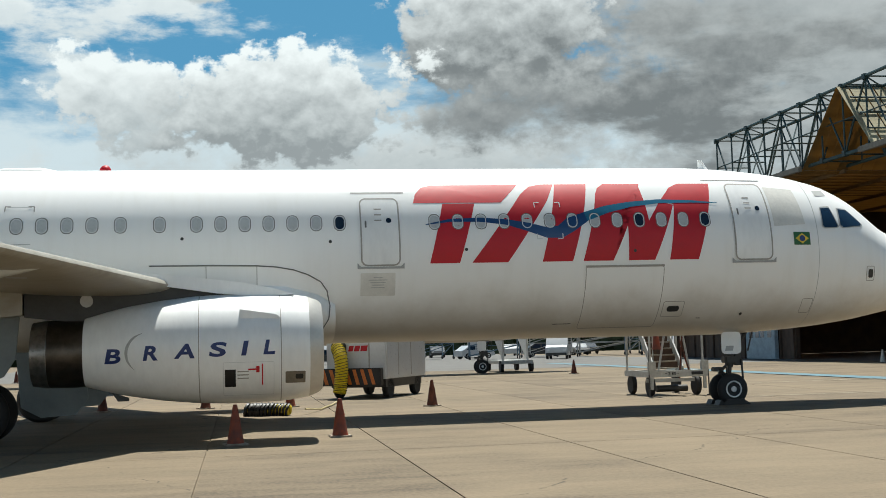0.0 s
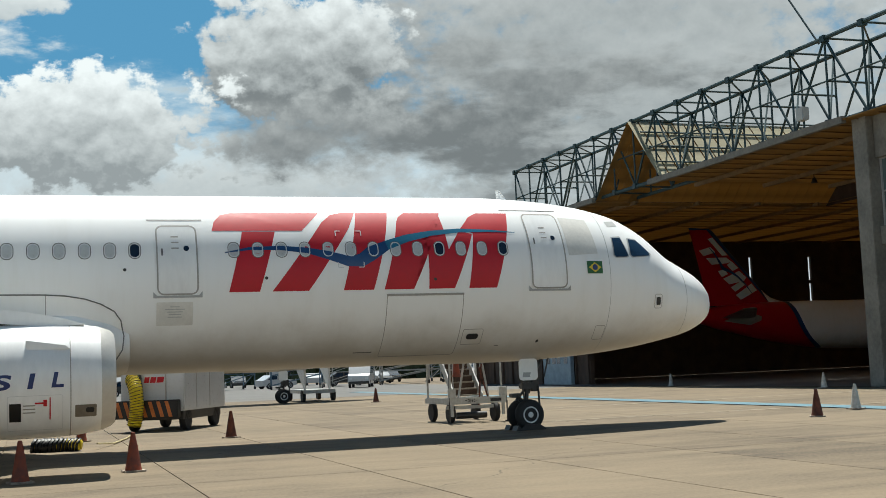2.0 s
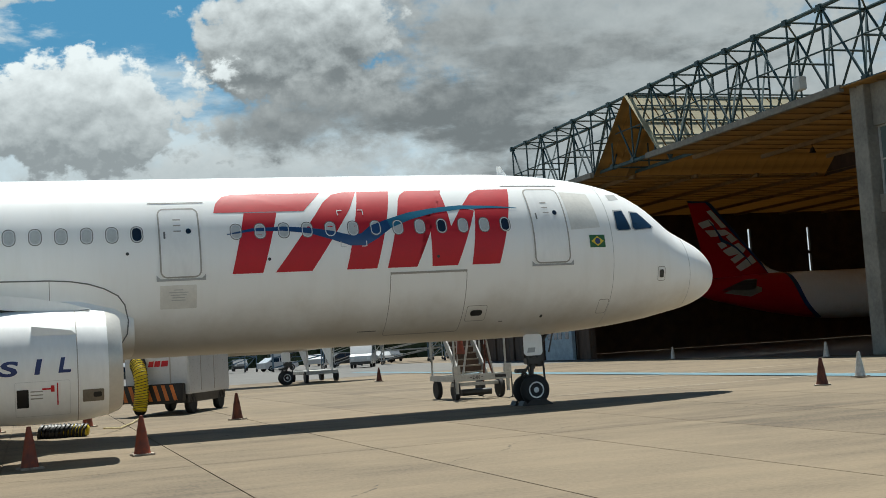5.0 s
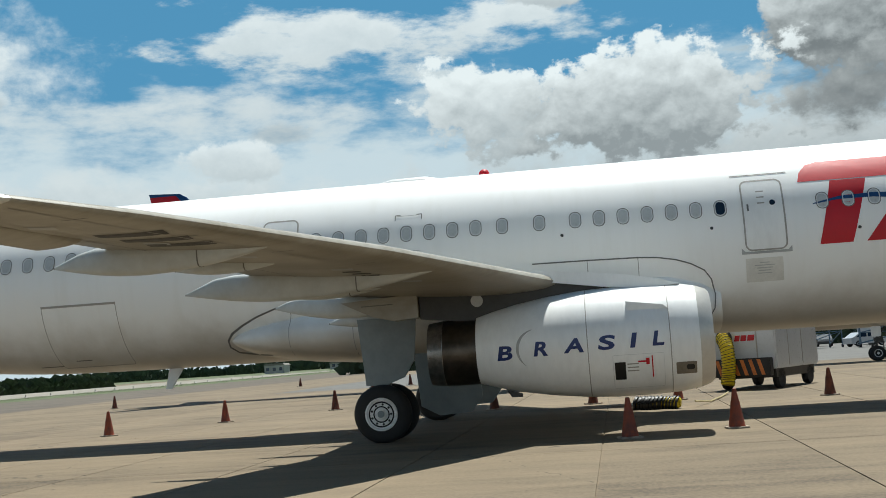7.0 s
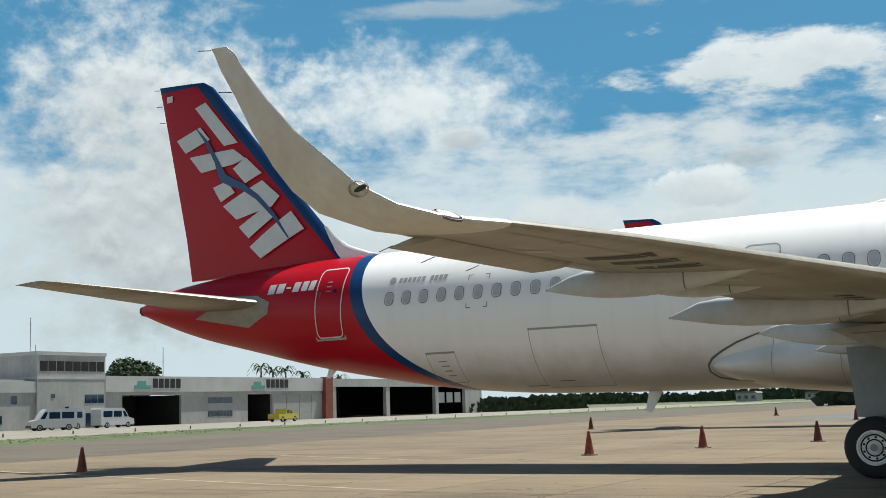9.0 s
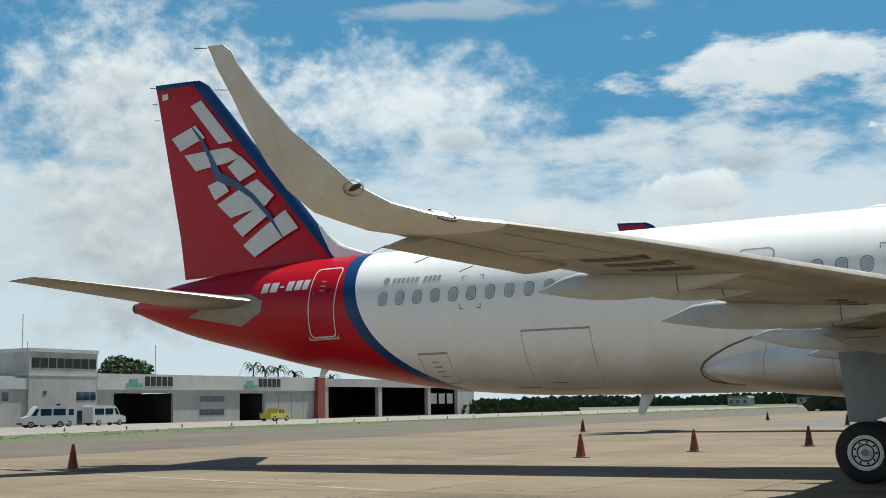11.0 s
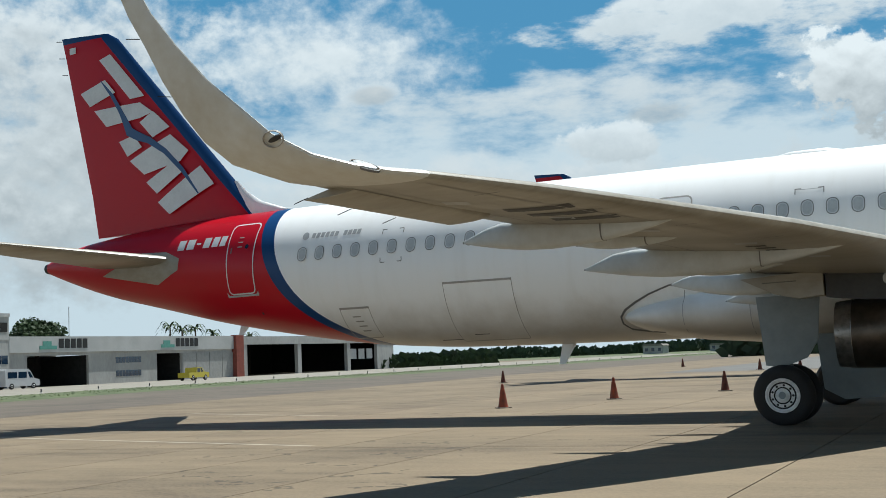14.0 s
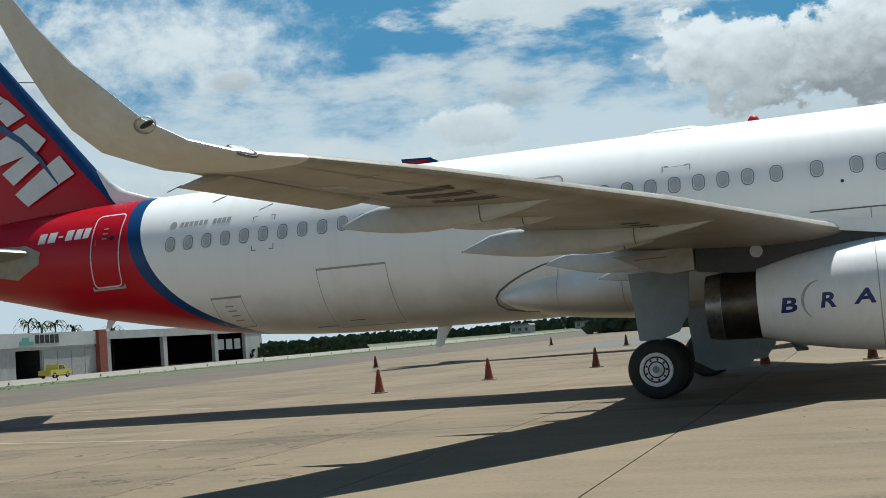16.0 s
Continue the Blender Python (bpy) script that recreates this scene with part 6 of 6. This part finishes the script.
O = Vector(unit.matrix_world @ Vector((-1.62, -.06, 1.62)))
path = []
for i in range(61):
    u = i / 60
    path.append(O + Vector((.10 * math.sin(u * 3), -.34 * math.sin(min(1, u * 2.5) * math.pi / 2) - .25 * max(0, u - .85), .1 * math.sin(u * 6) * (1 - u) - (O.z - .2) * (u**1.15))))
part("duct", bent(bmesh.new(), path, [.20 + (.022 if i % 2 else 0) for i in range(61)], 16), YELLOW, hose, "yellow duct fabric")
bm = bmesh.new()
for i in range(3, 60, 3):
    c, d = path[i], (path[i + 1] - path[i - 1]).normalized()
    d = (d + Vector((.18, 0, 0))).normalized()
    u = d.orthogonal().normalized()
    v = d.cross(u)
    bent(bm, [c + (u * math.cos(a) + v * math.sin(a)) * .226 for a in (2 * math.pi * k / 18 for k in range(19))], .009, 5)
part("spiral", bm, BLACK, hose, "black wire spiral")
roll = root("duct_roll", pose(-16.3, 2.3, 0, rz=-18) @ Matrix.Diagonal((.8, 1, .9, 1)), "black and yellow collapsed air duct lying on concrete", "duct")
rp = [Vector((-.75 + 1.5 * i / 40, .06 * math.sin(i * .3), .165 + .012 * math.sin(i))) for i in range(41)]
part("roll", bent(bmesh.new(), rp, [.12 + (.03 if i % 2 else 0) - (.04 if i in (0, 40) else 0) for i in range(41)], 14), YELLOW, roll, "yellow collapsed duct")
for i in range(1, 40, 3):
    c = rp[i]
    part("band", bent(bmesh.new(), [c + Vector((.05 * math.sin(a), .155 * math.cos(a), .155 * math.sin(a))) for a in (2 * math.pi * k / 16 for k in range(17))], .062 if i < 24 else .042, 5), BLACK, roll, "black duct band")
bm = bent(bmesh.new(), [(-15.4, 2.2, .15), (-14.9, 4.0, .04), (-14.4, 6.5, .03), (-14.05, 8.4, .06)], .022, 6)
tagged(part("rope", bm, ROPE), "tan rope lying on the concrete from the duct", "rope")

# ---------------- passenger stairs ----------------
st = root("passenger_stairs", pose(-4.55, 4.9, 0) @ Matrix.Diagonal((.76, 1, 1, 1)), "mobile white passenger stairs with tan treads on wheels", "stairs")
for x in (-1.05, 1.05):
    part("rail", box(bmesh.new(), (x - .06, -.03, .55), (x + .06, 2.19, .72)), STAIRWHITE, st, "dirty white steel rail", False)
    part("foot_post", box(bmesh.new(), (x - .05, -.12, .2), (x + .05, -.04, .55)), STAIRWHITE, st, "", False)
    for y in (0.0, 2.1):
        part("upright", box(bmesh.new(), (x - .03, y, .72), (x + .03, y + .06, 2.6)), STAIRWHITE, st, "", False)
    part("step_box", box(bmesh.new(), (x - .14, -.16, .745), (x + .14, -.02, 1.0), .01), STAIRWHITE, st, "", False)
part("cross_beam", box(bmesh.new(), (-1.2, -.14, .55), (1.2, -.04, .74), .01), STAIRWHITE, st, "white cross beam with dark figures", False)
part("cross_beam", box(bmesh.new(), (-1.1, .25, .40), (1.1, .32, .5)), STAIRWHITE, st, "", False)
part("cross_beam", box(bmesh.new(), (-1.1, 2.2, .55), (1.1, 2.3, .7)), STAIRWHITE, st, "", False)
for x in (-1.18, 1.18):
    bm = tube(bmesh.new(), (x, -.14, .02), (x, -.14, .62), .025, 8)
    tube(bm, (x, -.14, 0), (x, -.14, .03), .09, 12)
    tube(bm, (x, -.14, .6), (x, -.14, 1.5), .012, 6)
    part("jack", bm, PYLON, st, "steel jack leg")
for x in (-.92, .92):
    for y in (.35, 2.0):
        part("wheel", loft(bmesh.new(), [[(x + d, y + r * math.cos(a), .29 + r * math.sin(a)) for a in (2 * math.pi * i / 20 for i in range(20))] for d, r in ((-.09, .16), (-.09, .27), (-.06, .29), (.06, .29), (.09, .27), (.09, .16))]), RUBBER, st, "black tyre")
for k in range(12):
    y, z = .3 + .2 * k, .80 + .19 * k
    part("tread", box(bmesh.new(), (-.74, y - .02, z - .025), (.28, y + .22, z + .015)), WOODY, st, "worn tan tread", False)
    part("riser", box(bmesh.new(), (-.74, y + .2, z + .016), (.28, y + .215, z + .164)), BROWN, st, "dark brown riser", False)
for x in (-.80, .34):
    bm = loft(bmesh.new(), [[(x - .03, .2, .55), (x + .03, .2, .55), (x + .03, .2, .85), (x - .03, .2, .85)], [(x - .03, 2.6, 2.83), (x + .03, 2.6, 2.83), (x + .03, 2.6, 3.13), (x - .03, 2.6, 3.13)]])
    part("stringer", bm, STAIRWHITE, st, "dirty white stringer", False)
    bm = tube(bmesh.new(), (x, .25, 1.75), (x, 2.55, 3.95), .025, 8)
    for k in range(4):
        tube(bm, (x, .3 + .74 * k, .8 + .7 * k), (x, .3 + .74 * k, 1.8 + .7 * k), .018, 6)
    part("handrail", bm, STAIRWHITE, st, "thin white handrail")
bm = bmesh.new()
tube(bm, (-.7, .1, .7), (-.15, .2, 2.6), .04, 6)
tube(bm, (.55, .1, .7), (.2, .2, 2.6), .04, 6)
part("brace", bm, STAIRWHITE, st)
bm = tube(bmesh.new(), (.05, -.06, .5), (.25, .0, 1.7), .03, 6)
tube(bm, (.45, -.06, .7), (.15, .0, 1.6), .03, 6)
part("strap", bm, CONEDARK, st, "rust-brown prop bars")
part("hanging_cone", loft(bmesh.new(), [[(-.78 + r * math.cos(a), .0 + r * math.sin(a), z) for a in (2 * math.pi * i / 16 for i in range(16))] for z, r in ((1.35, .17), (1.4, .15), (2.0, .05))]), CONE, st, "orange cone stowed on the stairs")
part("drum", tube(bmesh.new(), (-.62, .5, .2), (.62, .5, .2), .1, 12), PYLON, st, "dark tow bar roll")


def plain_y(x, z, off=0.0):
    return -off


lettering("2,80", .10, plain_y, [(-.42, .6, .07), (-.33, .585, .02), (-.28, .6, .07), (-.19, .6, .07)], BLACK, st, .145, "letter", shear=0)
for x0, z0, x1, z1 in ((-.55, .645, -.46, .66), (-.09, .645, 0, .66), (.5, .6, .95, .69)):
    part("mark_bar", box(bmesh.new(), (x0, -.146, z0), (x1, -.141, z1)), BLACK, st, "", False)


# ---------------- vehicles ----------------
def vehicle(name, m, label, category, body_prof, glass_prof, width, wheels, paint, r=.34, group=""):
    v = root(name, m, label, category, group)
    w = width / 2
    part("body", prism(bmesh.new(), body_prof, -w, w), paint, v, "", True)
    for s in (-1, 1):
        for g in glass_prof:
            part("side_window", prism(bmesh.new(), g, s * w - .012, s * w + .012), COCKPIT, v, "dark side window", False)
    for x in wheels:
        for s in (-1, 1):
            wh = part("wheel", lathe_y(bmesh.new(), [(s * (w - .2), r * .6), (s * (w - .2), r * .95), (s * (w - .1), r), (s * (w + .0), r), (s * (w + .02), r * .9), (s * (w + .02), r * .62)], x, r, 20), RUBBER, v, "black tyre")
            part("rim", lathe_y(bmesh.new(), [(s * (w + .0), r * .62), (s * (w + .025), r * .5), (s * (w + .01), r * .1)], x, r, 14), HUB, wh)
    x0, x1 = min(p[0] for p in body_prof), max(p[0] for p in body_prof)
    for s in (-1, 1):
        part("headlight", box(bmesh.new(), (x1 - .06, s * w * .75 - .14, .75), (x1 + .01, s * w * .75 + .14, .95), .02), LOGOWHITE, v, "clear headlight")
    part("bumper", box(bmesh.new(), (x1 - .1, -w * .95, .35), (x1 + .06, w * .95, .6), .03), PYLON, v, "dark bumper")
    return v


VAN = [(-2.6, .35), (2.5, .35), (2.6, .6), (2.5, 1.1), (1.7, 1.3), (1.1, 2.2), (.8, 2.45), (-2.5, 2.5), (-2.65, 2.3)]
VANG = [[(1.0, 1.35), (1.55, 1.35), (1.05, 2.1), (.7, 2.1)], [(-.7, 1.35), (.55, 1.35), (.55, 2.1), (-.7, 2.1)], [(-2.3, 1.35), (-.9, 1.35), (-.9, 2.1), (-2.3, 2.1)]]
PICK = [(-2.5, .4), (2.5, .4), (2.55, .8), (2.4, 1.05), (1.3, 1.15), (.7, 1.75), (-.6, 1.78), (-.75, 1.1), (-2.5, 1.1)]
PICKG = [[(.35, 1.15), (1.0, 1.15), (.6, 1.65), (.35, 1.65)], [(-.5, 1.15), (.2, 1.15), (.2, 1.65), (-.5, 1.65)]]
CAR = [(-2.0, .3), (2.0, .3), (2.1, .6), (1.9, .85), (1.0, .95), (.4, 1.42), (-1.0, 1.45), (-1.8, .98), (-2.1, .9)]
CARG = [[(-.2, .97), (.8, .97), (.35, 1.36), (-.2, 1.36)], [(-1.5, .97), (-.35, .97), (-.35, 1.36), (-1.0, 1.36)]]
vehicle("van", pose(-130, 74.5, -.012, rz=-105), "white passenger van parked before the far building", "van", VAN, VANG, 2.0, (-1.7, 1.6), CARWHITE, .36)
vehicle("van", pose(-126, 69.5, -.012, rz=-115), "white passenger van parked before the far building", "van", VAN, VANG, 2.0, (-1.7, 1.6), CARWHITE, .36)
vehicle("van", pose(-130, 83.0, -.012, rz=85), "white van with open side standing by the tower", "van", VAN, VANG, 2.0, (-1.7, 1.6), CARWHITE, .36)
vehicle("pickup_truck", pose(-122, 107.4, -.012, rz=95), "bright yellow pickup truck on the far apron", "pickup", PICK, PICKG, 1.85, (-1.55, 1.6), CARYELLOW, .38)
vehicle("van", pose(12.6, 82, -.02, rz=-110), "white van driving across the far apron", "van", VAN, VANG, 2.0, (-1.7, 1.6), CARWHITE, .36)
for x, y, rz, paint, lab in ((-8, 92, 10, CARDARK, "dark car parked beyond the apron"), (-14, 88, 175, CARWHITE, "white car parked beyond the apron"), (0, 97, 5, CARSILVER, "silver car parked beyond the apron"), (-3, 90, 170, CARDARK, "dark car parked beyond the apron"),
                             (-17.5, 70, 8, CARSILVER, "silver car standing on the apron edge"), (8, 100, 20, CARWHITE, "white car parked beyond the apron"), (16, 102, 3, CARDARK, "dark car parked beyond the apron")):
    vehicle("car", pose(x, y, -.02, rz=rz), lab, "car", CAR, CARG, 1.75, (-1.3, 1.3), paint, .31, "cars beyond the apron")
rng = random.Random(77)
for i in range(16):
    x, y = -30 + i * 4.6 + rng.uniform(-1, 1), 112 + rng.uniform(-6, 10)
    big = rng.random() < .35
    vehicle("van" if big else "car", pose(x, y, -.02, rz=rng.choice((85, 92, 265, 273))), "white van parked in the far row" if big else "car parked in the far row", "van" if big else "car", VAN if big else CAR, VANG if big else CARG, 2.0 if big else 1.75,
            (-1.7, 1.6) if big else (-1.3, 1.3), CARWHITE if big else rng.choice((CARDARK, CARSILVER, CARWHITE, CARDARK)), .34, "vehicles in the far row")
# box truck
tk = root("truck", pose(30.5, 84, -.02, rz=8), "white and blue tank truck parked beyond the apron", "truck")
part("cab", prism(bmesh.new(), [(3.0, .6), (4.9, .6), (5.0, 1.5), (4.7, 2.7), (3.0, 2.75)], -1.2, 1.2), CARWHITE, tk)
part("tank", tube(bmesh.new(), (-4.6, 0, 2.0), (2.8, 0, 2.0), 1.05, 20), CARSILVER, tk, "silver tank")
part("stripe", tube(bmesh.new(), (-4.0, 0, 2.0), (2.2, 0, 2.0), 1.06, 20), STEELBLUE, tk, "blue tank band")
part("frame", box(bmesh.new(), (-4.6, -.9, .7), (4.8, .9, 1.0)), BLACK, tk, "", False)
for x in (-3.6, -2.5, 3.9):
    for s in (-1, 1):
        part("wheel", lathe_y(bmesh.new(), [(s * .85, .3), (s * .85, .5), (s * 1.15, .5), (s * 1.17, .3)], x, .5, 18), RUBBER, tk)


# ---------------- work platforms beyond the apron ----------------
def scaffold(m, w, d, h, label, paint):
    s = root("work_platform", m, label, "platform", "work platforms beyond the apron")
    for x in (-w / 2, w / 2):
        for y in (-d / 2, d / 2):
            part("post", tube(bmesh.new(), (x, y, .25), (x, y, h + 1), .06, 6), paint, s)
    n = max(2, int(h / 1.1))
    for i in range(n):
        z0, z1 = .4 + (h - .4) * i / n, .4 + (h - .4) * (i + 1) / n
        for y in (-d / 2, d / 2):
            part("brace", tube(bmesh.new(), (-w / 2, y, z0), (w / 2, y, z1), .04, 5), paint, s)
            part("brace", tube(bmesh.new(), (-w / 2, y, z1), (w / 2, y, z1), .04, 5), paint, s)
        for x in (-w / 2, w / 2):
            part("brace", tube(bmesh.new(), (x, -d / 2, z1), (x, d / 2, z0), .04, 5), paint, s)
    for x in (-w / 2, w / 2):
        part("brace", tube(bmesh.new(), (x, -d / 2, h + 1), (x, d / 2, h + 1), .04, 5), paint, s)
    part("deck", box(bmesh.new(), (-w / 2, -d / 2, h - .04), (w / 2, d / 2, h + .02)), STAIRWHITE, s, "", False)
    for x in (-w / 2, w / 2):
        for y in (-d / 2, d / 2):
            part("castor", tube(bmesh.new(), (x - .06, y, .18), (x + .06, y, .18), .18, 12), RUBBER, s)
    return s


for i, (x, y, w, d, h) in enumerate(((20, 92, 5, 3, 3.4), (26, 95, 4, 3, 4.2), (14.5, 95, 4, 3, 2.6), (8.5, 92, 5, 3, 2.4), (33, 97, 6, 3, 3.6), (3.5, 104, 5, 3, 3.0), (24, 104, 7, 3, 4.6))):
    scaffold(pose(x, y, -.02, rz=(i * 37) % 50 - 20), w, d, h, "steel work platform on castors, blue and white" if i % 2 else "white steel work platform on castors", STEELBLUE if i % 2 else STAIRWHITE)
# second stairs by the hidden airliner
s2 = root("passenger_stairs", pose(-1.7, 38.5, 0, rz=90), "white mobile passenger stairs beside the second airliner", "stairs")
bm = bmesh.new()
for y in (-.7, .7):
    loft(bm, [[(x, y - .05, z), (x, y + .05, z), (x, y + .05, z + h), (x, y - .05, z + h)] for x, z, h in ((-.5, .6, 2.8), (3.9, 3.2, 1.1))][::-1])
part("side_panel", bm, CARWHITE, s2, "white side panels", False)
part("chassis", box(bmesh.new(), (-1, -.9, .45), (3.4, .9, .65), .02), STAIRWHITE, s2)
for x in (-.6, 3.0):
    for y in (-.85, .85):
        part("wheel", lathe_y(bmesh.new(), [(y - .09, .2), (y - .09, .32), (y + .09, .32), (y + .09, .2)], x, .33, 18), RUBBER, s2)

# ---------------- concrete slabs of the apron ----------------
bm = bmesh.new()
box(bm, (.011, .011, -.05), (2.959, 11.989, 0))
slab_me = bpy.data.meshes.new("slab")
bm.to_mesh(slab_me)
bm.free()
slab_me.materials.append(SLAB)
apron = root("pavement", pose(0, 0, 0), "tan concrete apron slabs with open joints", "pavement", "", "structure")
for i in range(-10, 6):
    for j in range(7):
        shared("slab", slab_me, apron, (-14.6 + 2.97 * i, -44.9 + 12.0 * j, 0))
